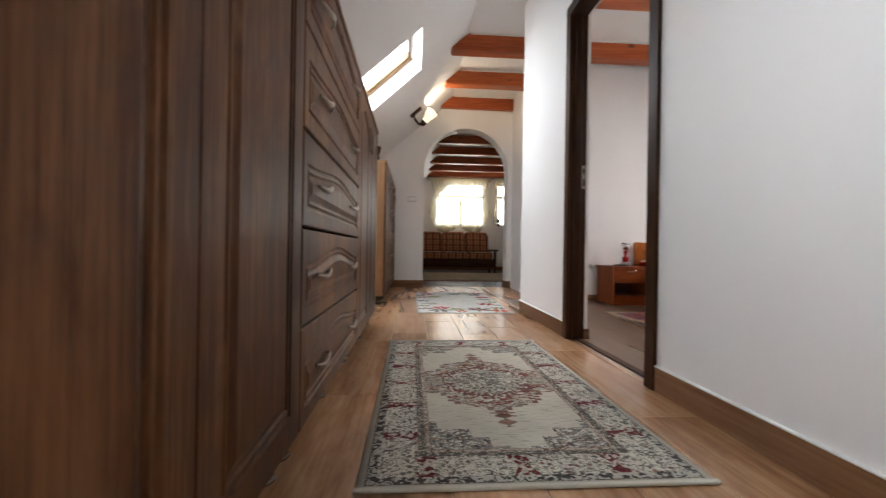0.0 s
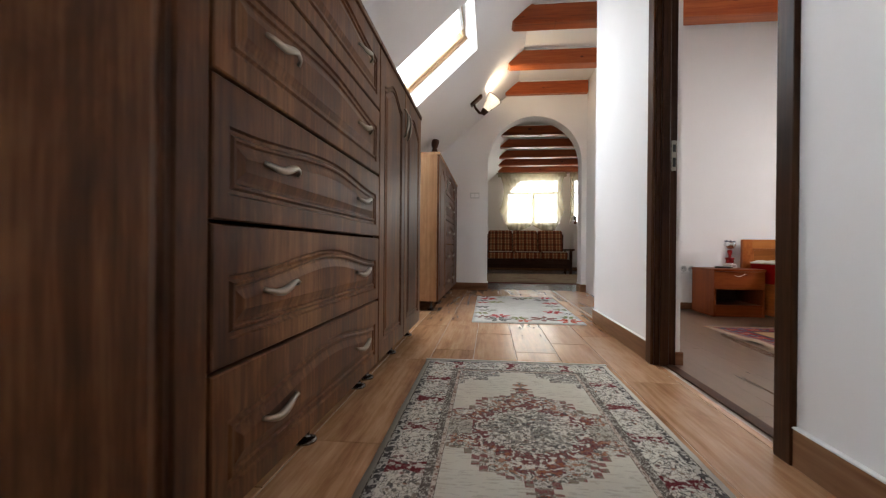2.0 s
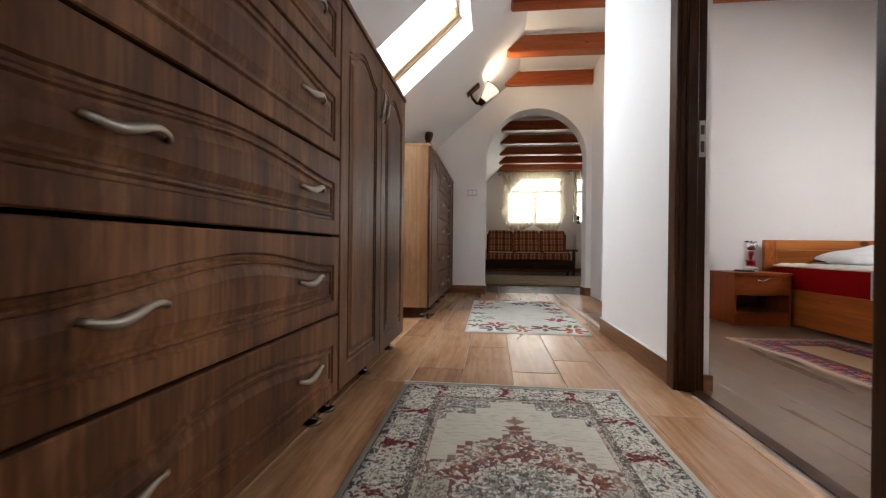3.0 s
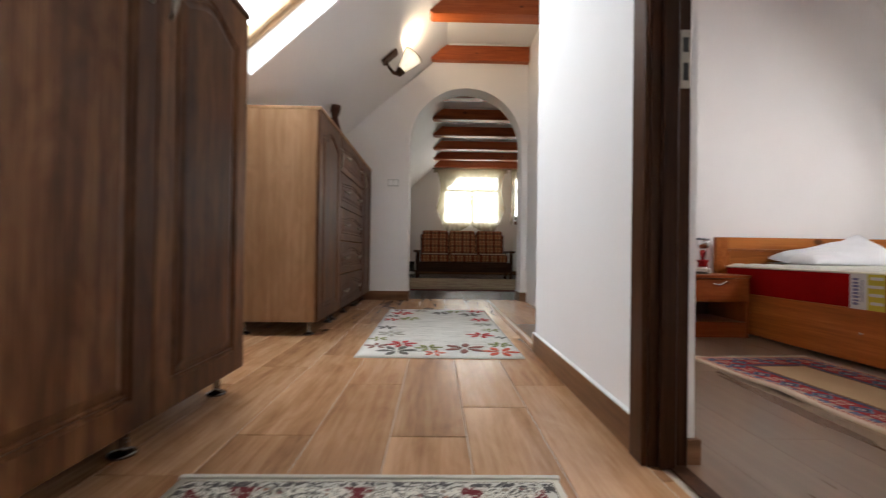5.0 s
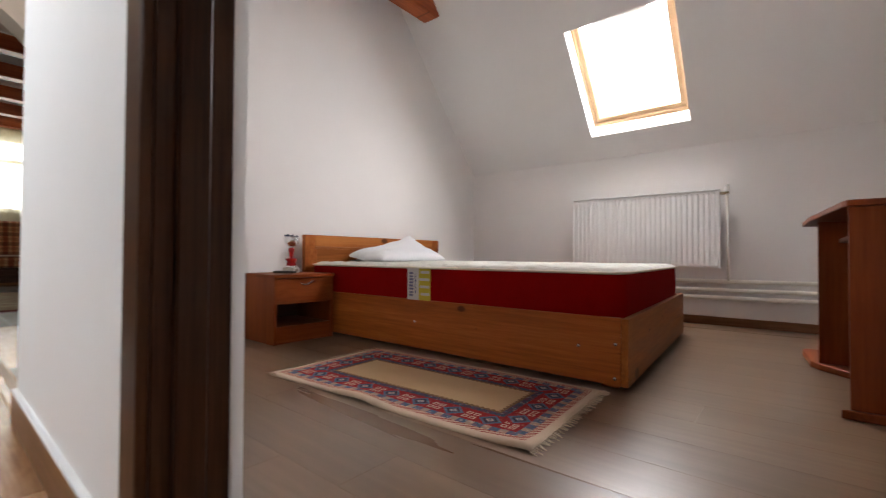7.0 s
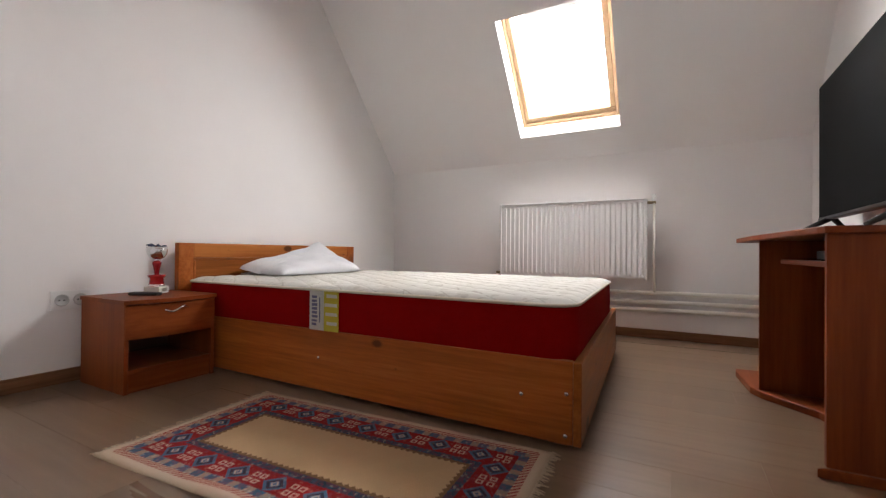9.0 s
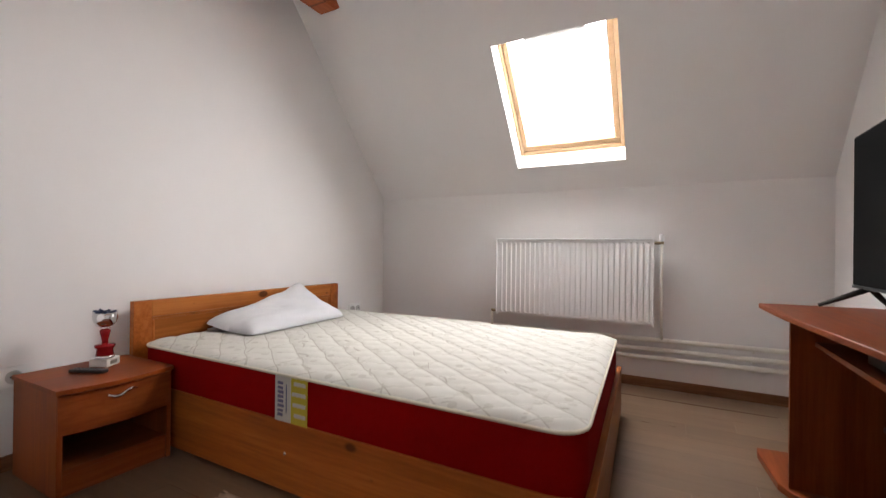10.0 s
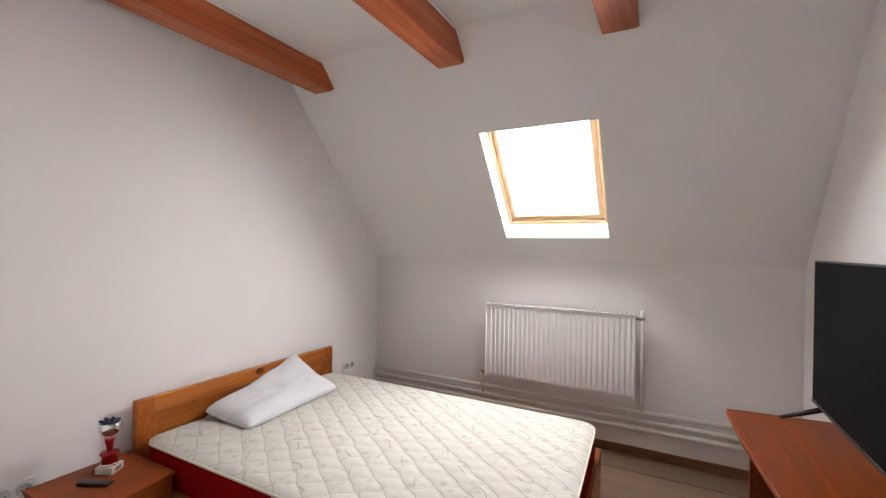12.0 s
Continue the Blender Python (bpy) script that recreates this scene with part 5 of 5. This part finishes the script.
part("front_panel", ribbed(RX + 0.009, 0.007, 0.0385, 1), ENAMEL, rad)
part("rear_panel", box(RX + 0.042, RX + 0.05, RY0 + 0.01, RY1 - 0.01, RZ0 + 0.012, RZ1 - 0.012, 0.003), ENAMEL, rad)
for y in (RY0, RY1 - 0.006):
    part("side_cover", box(RX - 0.002, RX + 0.054, y, y + 0.006, RZ0 + 0.004, RZ1 + 0.002, 0.002), ENAMEL, rad)
grille = part("top_grille", box(RX - 0.003, RX + 0.055, RY0 + 0.0062, RY1 - 0.0062, RZ1 - 0.006, RZ1 + 0.004, 0.002), ENAMEL, rad)
for i in range(38):
    y = RY0 + 0.03 + i * (RY1 - RY0 - 0.06) / 37
    part("grille_slot", box(RX + 0.008, RX + 0.044, y - 0.006, y + 0.006, RZ1 + 0.0035, RZ1 + 0.0048), DARK, grille)
for y in (RY0 + 0.15, RY1 - 0.15):
    part("bracket", box(RX + 0.05, SR_X, y - 0.02, y + 0.02, RZ0 + 0.05, RZ1 - 0.06, 0.002), ENAMEL, rad)
BRASS = metal("dull_brass", (0.42, 0.34, 0.22), 0.4)
valve = part("valve_body", tube([(RX + 0.03, RY0 + 0.002, RZ1 - 0.03), (RX + 0.03, RY0 - 0.058, RZ1 - 0.03)], 0.011, 12), BRASS, rad, "dull brass valve body")
part("valve_head", lathe([(0, 0), (0.014, 0), (0.016, 0.01), (0.017, 0.045), (0.012, 0.052), (0, 0.052)], 18, RX + 0.03, RY0 - 0.045), ENAMEL, valve, "white valve knob").location = (0, 0, RZ1 - 0.02)
part("drain_valve", tube([(RX + 0.03, RY1 - 0.002, RZ0 + 0.03), (RX + 0.03, RY1 + 0.045, RZ0 + 0.03)], 0.012, 12), BRASS, rad)

pipes = thing("heating_pipes", "three cream-painted heating pipes along the low wall", "pipes")
for z, x in ((0.340, 5.965), (0.272, 5.965), (0.214, 5.965)):
    part("pipe", tube([(x, BED_S + 0.004, z + 0.010), (x, 3.8, z), (x, BED_N - 0.03, z - 0.004)], 0.016, 14), CREAM, pipes)
    for y in (2.55, 3.35, 4.2):
        part("clip", box(x - 0.004, SR_X, y - 0.008, y + 0.008, z - 0.02, z + 0.018, 0.002), CREAM, pipes)
part("riser", tube([(RX + 0.03, RY0 - 0.045, RZ1 - 0.03), (RX + 0.03, RY0 - 0.045, 0.56), (5.96, RY0 - 0.05, 0.345)], 0.0095, 10), CREAM, pipes)
part("riser", tube([(RX + 0.03, RY1 + 0.04, RZ0 + 0.03), (RX + 0.032, RY1 + 0.042, 0.39), (5.96, RY1 + 0.042, 0.272)], 0.0095, 10), CREAM, pipes)

# ---- television stand and television ----
VX0, VX1, VY0, VY1, VH = 4.0, 5.13, 2.17, 2.60, 0.722
tv_stand = thing("tv_stand", "cherry-red television stand with open shelves against the wall", "tv stand")
shape = [(VX0 - 0.01, VY0), (5.19, VY0), (VX1 + 0.01, 2.648), (VX1 - 0.01, 2.652), (4.72, 2.635), (VX0 + 0.03, 2.565), (VX0 - 0.01, 2.555)]
bm = prism(shape, VH - 0.022, VH, "z")
bmesh.ops.bevel(bm, geom=list(bm.edges), offset=0.003, segments=1, affect="EDGES")
part("top", bm, CHERRY, tv_stand)
base = [(VX0 - 0.012, VY0), (5.19, VY0), (VX1 + 0.015, 2.65), (VX1 - 0.04, 2.655), (4.80, 2.630), (4.74, 2.60), (4.56, 2.44), (4.3, 2.37), (4.06, 2.42), (VX0 - 0.012, 2.575)]
bm = prism(base, 0.0, 0.03, "z")
bmesh.ops.bevel(bm, geom=list(bm.edges), offset=0.003, segments=1, affect="EDGES")
part("base", bm, CHERRY, tv_stand)
part("side_panel", box(VX0, VX0 + 0.02, VY0, 2.55, 0.03, VH - 0.022, 0.001), CHERRY_Z, tv_stand)
part("side_panel", box(4.77, 4.79, VY0, 2.60, 0.03, VH - 0.022, 0.001), CHERRY_Z, tv_stand)
part("back_panel", box(VX0 + 0.02, 4.77, VY0 + 0.002, VY0 + 0.008, 0.03, VH - 0.022), INNER, tv_stand)
part("upper_shelf", box(VX0 + 0.0205, 4.7695, VY0 + 0.01, 2.525, 0.60, 0.618, 0.001), CHERRY, tv_stand)
part("lower_shelf", box(VX0 + 0.0205, 4.7695, VY0 + 0.01, 2.33, 0.31, 0.328, 0.001), CHERRY, tv_stand)
boxy = thing("set_top_box", "small black receiver box on the stand's upper shelf", "receiver", (4.30, 2.40, 0.618))
part("case", box(-0.12, 0.12, -0.08, 0.08, 0.004, 0.035, 0.004, 2), BLACK, boxy)
for x in (-0.1, 0.1):
    part("foot", box(x - 0.01, x + 0.01, -0.07, 0.07, 0.0, 0.0038), DARK, boxy)

SCREEN = paint("dark_screen", (0.006, 0.006, 0.006), 0.5, 0.02, 0)
SCREEN.node_tree.nodes["Principled BSDF"].inputs["Specular IOR Level"].default_value = 0.02
tv = thing("television", "large black flat television switched off, on splayed feet", "television", (4.614, 2.30, VH))
part("cabinet", box(-0.57, 0.57, -0.035, 0.0, 0.088, 0.760, 0.004, 2), BLACK, tv)
part("rear_housing", box(-0.38, 0.38, -0.075, -0.0352, 0.12, 0.45, 0.015, 2), BLACK, tv)
part("screen", box(-0.562, 0.562, 0.0, 0.003, 0.103, 0.753, 0.001), SCREEN, tv, "dark switched-off screen")
part("lower_bezel", box(-0.565, 0.565, 0.0002, 0.006, 0.089, 0.102, 0.002), BLACK, tv)
for s in (-1, 1):
    part("foot", tube([(s * 0.44, -0.018, 0.095), (s * 0.47, 0.06, 0.05), (s * 0.50, 0.135, 0.008)], [0.013, 0.011, 0.008], 8), BLACK, tv)
    part("foot", tube([(s * 0.44, -0.018, 0.095), (s * 0.46, -0.06, 0.05), (s * 0.475, -0.10, 0.008)], [0.013, 0.011, 0.008], 8), BLACK, tv)

# ---- living room seen through the arch ----
def plaid():
    mat, nt, b = material("brown_plaid")
    tc = nt.nodes.new("ShaderNodeTexCoord")
    sep = nt.nodes.new("ShaderNodeSeparateXYZ")
    nt.links.new(tc.outputs["Object"], sep.inputs[0])
    u = sep.outputs["X"]
    v = maths(nt, "ADD", sep.outputs["Y"], sep.outputs["Z"])
    ru = ramp(nt, maths(nt, "PINGPONG", u, 0.09), [(0.30, (0.30, 0.085, 0.036)), (0.5, (0.66, 0.40, 0.22)), (0.8, (0.44, 0.17, 0.08))])
    rv = ramp(nt, maths(nt, "PINGPONG", v, 0.09), [(0.30, (0.45, 0.38, 0.33)), (0.5, (1.0, 0.92, 0.8)), (0.8, (0.7, 0.6, 0.5))])
    for r in (ru, rv):
        r.node.color_ramp.interpolation = "CONSTANT"
    for r in (ru, rv):
        for e, p in zip(r.node.color_ramp.elements, (0.0, 0.035, 0.06)):
            e.position = p
    col = mix(nt, ru, rv, 0.9, "MULTIPLY")
    nt.links.new(col, b.inputs["Base Color"])
    b.inputs["Roughness"].default_value = 0.9
    bump(nt, b, noise_of(nt, tc.outputs["Object"], 300, 2), 0.3, 0.003)
    return mat


PLAID = plaid()
SOFAWOOD = wood("dark_sofa_wood", (0.03, 0.012, 0.007), (0.06, 0.025, 0.013), (0.10, 0.045, 0.024), "x", 20, 0.06, 0.4)
sofa = thing("sofa", "three-seat sofa with brown plaid cushions on a dark wooden frame", "sofa", (2.30, 11.75, 0))
for i in range(3):
    x = -0.93 + i * 0.62
    part("seat_cushion", box(x + 0.004, x + 0.616, -0.50, 0.22, 0.33, 0.50, 0.045, 3), PLAID, sofa)
    bk = box(x + 0.006, x + 0.614, -0.09, 0.09, 0, 0.56, 0.075, 4)
    part("back_cushion", moved(bk, Matrix.Translation((0, 0.27, 0.48)) @ Matrix.Rotation(radians(-12), 4, "X")), PLAID, sofa)
part("seat_rail", box(-0.96, 0.96, -0.49, 0.30, 0.24, 0.329, 0.008, 2), SOFAWOOD, sofa)
part("back_rail", box(-0.96, 0.96, 0.36, 0.41, 0.3, 0.94, 0.008, 2), SOFAWOOD, sofa)
for s in (-1, 1):
    part("armrest", box(s * 1.02 - 0.06, s * 1.02 + 0.06, -0.5, 0.40, 0.53, 0.575, 0.015, 2), SOFAWOOD, sofa)
    for y in (-0.44, 0.33):
        part("leg", box(s * 1.0 - 0.03, s * 1.0 + 0.03, y - 0.03, y + 0.03, 0.0, 0.53, 0.006), SOFAWOOD, sofa)
part("front_apron", box(-0.97, 0.97, -0.515, -0.491, 0.12, 0.30, 0.006), SOFAWOOD, sofa)
THROW = cloth("cream_edging", (0.66, 0.56, 0.42))
for i in range(3):
    x = -0.93 + i * 0.62
    part("cushion_edging", box(x + 0.04, x + 0.58, -0.515, -0.38, 0.492, 0.512, 0.009, 2), THROW, sofa, "pale cream strip along the cushion's front edge")


def banded(nt, vec, u, v, au, av, edge):
    s = ramp(nt, maths(nt, "PINGPONG", v, 0.35), [(0.0, (0.34, 0.25, 0.15)), (0.08, (0.16, 0.06, 0.035)), (0.11, (0.42, 0.34, 0.22)), (0.24, (0.25, 0.17, 0.10))])
    blots, _ = motif(nt, vec, 9, [(0, (0.40, 0.31, 0.2)), (0.5, (0.28, 0.19, 0.11)), (0.8, (0.2, 0.08, 0.05))])
    return mix(nt, mix(nt, s, blots, 0.35), (0.13, 0.02, 0.018), maths(nt, "LESS_THAN", edge, 0.09))


rug4 = thing("rug", "large beige and brown patterned living room rug", "rug", (2.5, 9.55, 0))
slab_rug(rug4, 3.4, 2.7, rug_mat("living_rug_weave", 3.4, 2.7, banded), 0.012, 12, 12)

# sheer curtain gathered to a knot in the middle of the window
def sheer():
    mat, nt, b = material("sheer_curtain")
    b.inputs["Base Color"].default_value = (0.78, 0.72, 0.50, 1)
    b.inputs["Roughness"].default_value = 0.8
    tr = nt.nodes.new("ShaderNodeBsdfTransparent")
    tl = nt.nodes.new("ShaderNodeBsdfTranslucent")
    tl.inputs["Color"].default_value = (0.85, 0.78, 0.55, 1)
    m1, m2 = nt.nodes.new("ShaderNodeMixShader"), nt.nodes.new("ShaderNodeMixShader")
    m1.inputs[0].default_value = 0.3
    nt.links.new(b.outputs[0], m1.inputs[1])
    nt.links.new(tl.outputs[0], m1.inputs[2])
    m2.inputs[0].default_value = 0.62
    nt.links.new(m1.outputs[0], m2.inputs[1])
    nt.links.new(tr.outputs[0], m2.inputs[2])
    nt.links.new(m2.outputs[0], nt.nodes["Material Output"].inputs["Surface"])
    return mat


SHEER = sheer()


def drape(x0, x1, zt, low, y, waves, knot=None):
    """A hanging sheer; low(s) gives the lower hem, folds grow narrower towards a knot."""
    bm = bmesh.new()
    nu, nv = 60, 18
    g = []
    for i in range(nu + 1):
        s = i / nu
        row = []
        for j in range(nv + 1):
            t = j / nv
            x = x0 + (x1 - x0) * s
            z = zt + (low(s) - zt) * t
            if knot:
                x += (knot - x) * 0.22 * math.sin(math.pi * min(1, t * 1.1)) * (1 - abs(2 * s - 1)) ** 0.3
                edge_pull = 0.10 * math.sin(math.pi * t) * (1 if s < 0.5 else -1) * abs(2 * s - 1)
                x += edge_pull
            row.append(bm.verts.new((x, y + 0.025 * math.sin(waves * s * 2 * math.pi) * (0.4 + 0.6 * t), z)))
        g.append(row)
    for i in range(nu):
        for j in range(nv):
            bm.faces.new((g[i][j], g[i + 1][j], g[i + 1][j + 1], g[i][j + 1]))
    return smooth(bm)


curtain = thing("curtain", "sheer cream curtain tied up in the middle with a knot", "curtain")
part("drape", drape(1.68, 3.42, 2.60, lambda s: 1.22 - 0.17 * abs(math.sin(2 * math.pi * s)) + 0.42 * max(0, abs(2 * s - 1) - 0.72) / 0.28, LIV_N - 0.10, 15, 2.52), SHEER, curtain)
part("valance", drape(1.62, 3.46, 2.635, lambda s: 2.52, LIV_N - 0.13, 22), SHEER, curtain, "gathered heading")
part("tie_knot", lathe([(0, -0.13), (0.05, -0.09), (0.035, -0.03), (0.06, 0.02), (0.09, 0.07), (0.04, 0.11), (0, 0.12)], 12, 2.52, LIV_N - 0.15), SHEER, curtain, "gold-coloured tie").location = (0, 0, 1.84)
part("rod", tube([(1.58, LIV_N - 0.10, 2.625), (4.55, LIV_N - 0.10, 2.625)], 0.012, 10), SOFAWOOD, curtain)
curtain2 = thing("curtain", "narrow sheer cream curtain beside the second window", "curtain")
part("drape", drape(3.56, 3.80, 2.60, lambda s: 1.22 + 0.7 * s, LIV_N - 0.10, 4), SHEER, curtain2)
part("heading", drape(3.54, 4.4, 2.635, lambda s: 2.52, LIV_N - 0.13, 12), SHEER, curtain2)

rad2 = thing("radiator", "white panel radiator under the second window", "radiator", (3.98, LIV_N - 0.09, 0))
part("front_panel", box(-0.33, 0.5, -0.03, 0.0, 0.2, 0.98, 0.01, 2), ENAMEL, rad2)
part("rear_panel", box(-0.33, 0.5, 0.03, 0.05, 0.2, 0.98, 0.006), ENAMEL, rad2)
part("grille", box(-0.335, 0.505, -0.032, 0.052, 0.981, 0.99, 0.002), ENAMEL, rad2)
part("pipe", tube([(-0.35, 0.01, 0.9), (-0.39, 0.01, 0.9), (-0.39, 0.01, 0.0)], 0.01, 8), CREAM, rad2)

low = thing("low_shelf", "low white shelf with a dark open front beside the sofa", "shelf", (0.85, 12.72, 0))
part("top", box(-0.5, 0.32, -0.16, 0.2, 0.30, 0.335, 0.004), ENAMEL, low)
part("bottom", box(-0.5, 0.32, -0.16, 0.2, 0.0, 0.045, 0.004), ENAMEL, low)
part("back", box(-0.49, 0.31, 0.17, 0.19, 0.0455, 0.2995), DARK, low)
for x in (-0.5, 0.30):
    part("side", box(x, x + 0.02, -0.15, 0.169, 0.0455, 0.2995), DARK, low)

# pot plant on the second window's sill
plant = thing("pot_plant", "small dark leafy pot plant on the window sill", "plant", (3.72, LIV_N + 0.005, WIN2[2] - 0.001))
part("pot", lathe([(0, 0), (0.035, 0), (0.048, 0.09), (0.044, 0.09), (0.0, 0.08)], 16), paint("clay_pot", (0.20, 0.08, 0.04), 0.8), plant)
leafbm = bmesh.new()
rng = random.Random(2)
for i in range(46):
    a, tilt, ln = rng.uniform(0, 6.28), rng.uniform(0.2, 1.3), rng.uniform(0.06, 0.15)
    d = Vector((math.cos(a) * math.cos(tilt) * 0.55, math.sin(a) * math.cos(tilt) * 0.3, math.sin(tilt)))
    o = Vector((rng.uniform(-0.02, 0.02), rng.uniform(-0.015, 0.015), 0.085 + rng.uniform(0, 0.06)))
    e = d.cross(Vector((0, 0, 1))).normalized() * ln * 0.22
    vs = [leafbm.verts.new(o + p) for p in (Vector((0, 0, 0)), d * ln * 0.5 + e, d * ln + Vector((0, 0, -0.02)), d * ln * 0.5 - e)]
    leafbm.faces.new(vs)
part("foliage", leafbm, paint("leaf_green", (0.035, 0.06, 0.02), 0.5, 0.3), plant)

# ---- floor pieces, last ----
rng = random.Random(12)


def planks(parent, name, x0, x1, y0, y1, w, l, mat, joints, gap, top=0.0):
    """Planks along y. joints: start of a plank for a column's left edge; others step on."""
    cache = {}
    n = 0
    i0, i1 = math.floor((x0 - 1.125) / w), math.ceil((x1 - 1.125) / w)
    for i in range(i0, i1):
        xa, xb = max(x0, 1.125 + i * w), min(x1, 1.125 + (i + 1) * w)
        if xb - xa < 0.02:
            continue
        start = joints.get(i, 3.505 + 0.24 * ((i * 3) % 4))
        j = math.floor((y0 - start) / l)
        while start + j * l < y1:
            ya, yb = max(y0, start + j * l), min(y1, start + (j + 1) * l)
            j += 1
            if yb - ya < 0.02:
                continue
            key = (round(xb - xa, 3), round(yb - ya, 3))
            if key not in cache:
                hw, hl, b = (xb - xa - gap) / 2, (yb - ya - gap) / 2, gap * 0.5
                bm = bmesh.new()
                lo = [bm.verts.new((sx * hw, sy * hl, -0.004)) for sx, sy in ((-1, -1), (1, -1), (1, 1), (-1, 1))]
                mi = [bm.verts.new((sx * hw, sy * hl, -b)) for sx, sy in ((-1, -1), (1, -1), (1, 1), (-1, 1))]
                hi = [bm.verts.new((sx * (hw - b), sy * (hl - b), 0)) for sx, sy in ((-1, -1), (1, -1), (1, 1), (-1, 1))]
                bm.faces.new(hi)
                for p, q in ((lo, mi), (mi, hi)):
                    for k in range(4):
                        bm.faces.new((p[k], p[(k + 1) % 4], q[(k + 1) % 4], q[k]))
                cache[key] = to_mesh(name, bm, mat)
            ob = new(name, cache[key])
            ob.parent = parent
            ob.location = ((xa + xb) / 2, (ya + yb) / 2, top + rng.uniform(-0.13, 0.13) * gap)
            n += 1
    return n


planks(floor_corridor, "plank_tile", SL_X + 0.001, 2.28, SOUTH, ARCH_Y + 0.12, 0.225, 0.955, TILE, {-1: 4.24, 0: 4.465, 1: 3.99, 2: 3.505, 3: 3.745, 4: 3.995}, 0.003)
planks(floor_bedroom, "laminate_plank", 2.315, SR_X, BED_S, BED_N, 0.193, 1.285, LAMINATE, {}, 0.0006)
DARKTILE = wood("dark_floor_tile", (0.03, 0.016, 0.010), (0.055, 0.032, 0.022), (0.09, 0.055, 0.038), "y", 11, 0.1, 0.22)
planks(floor_living, "dark_plank", SL_X + 0.001, LIV_E, ARCH_Y + 0.125, LIV_N, 0.45, 0.955, DARKTILE, {}, 0.003)
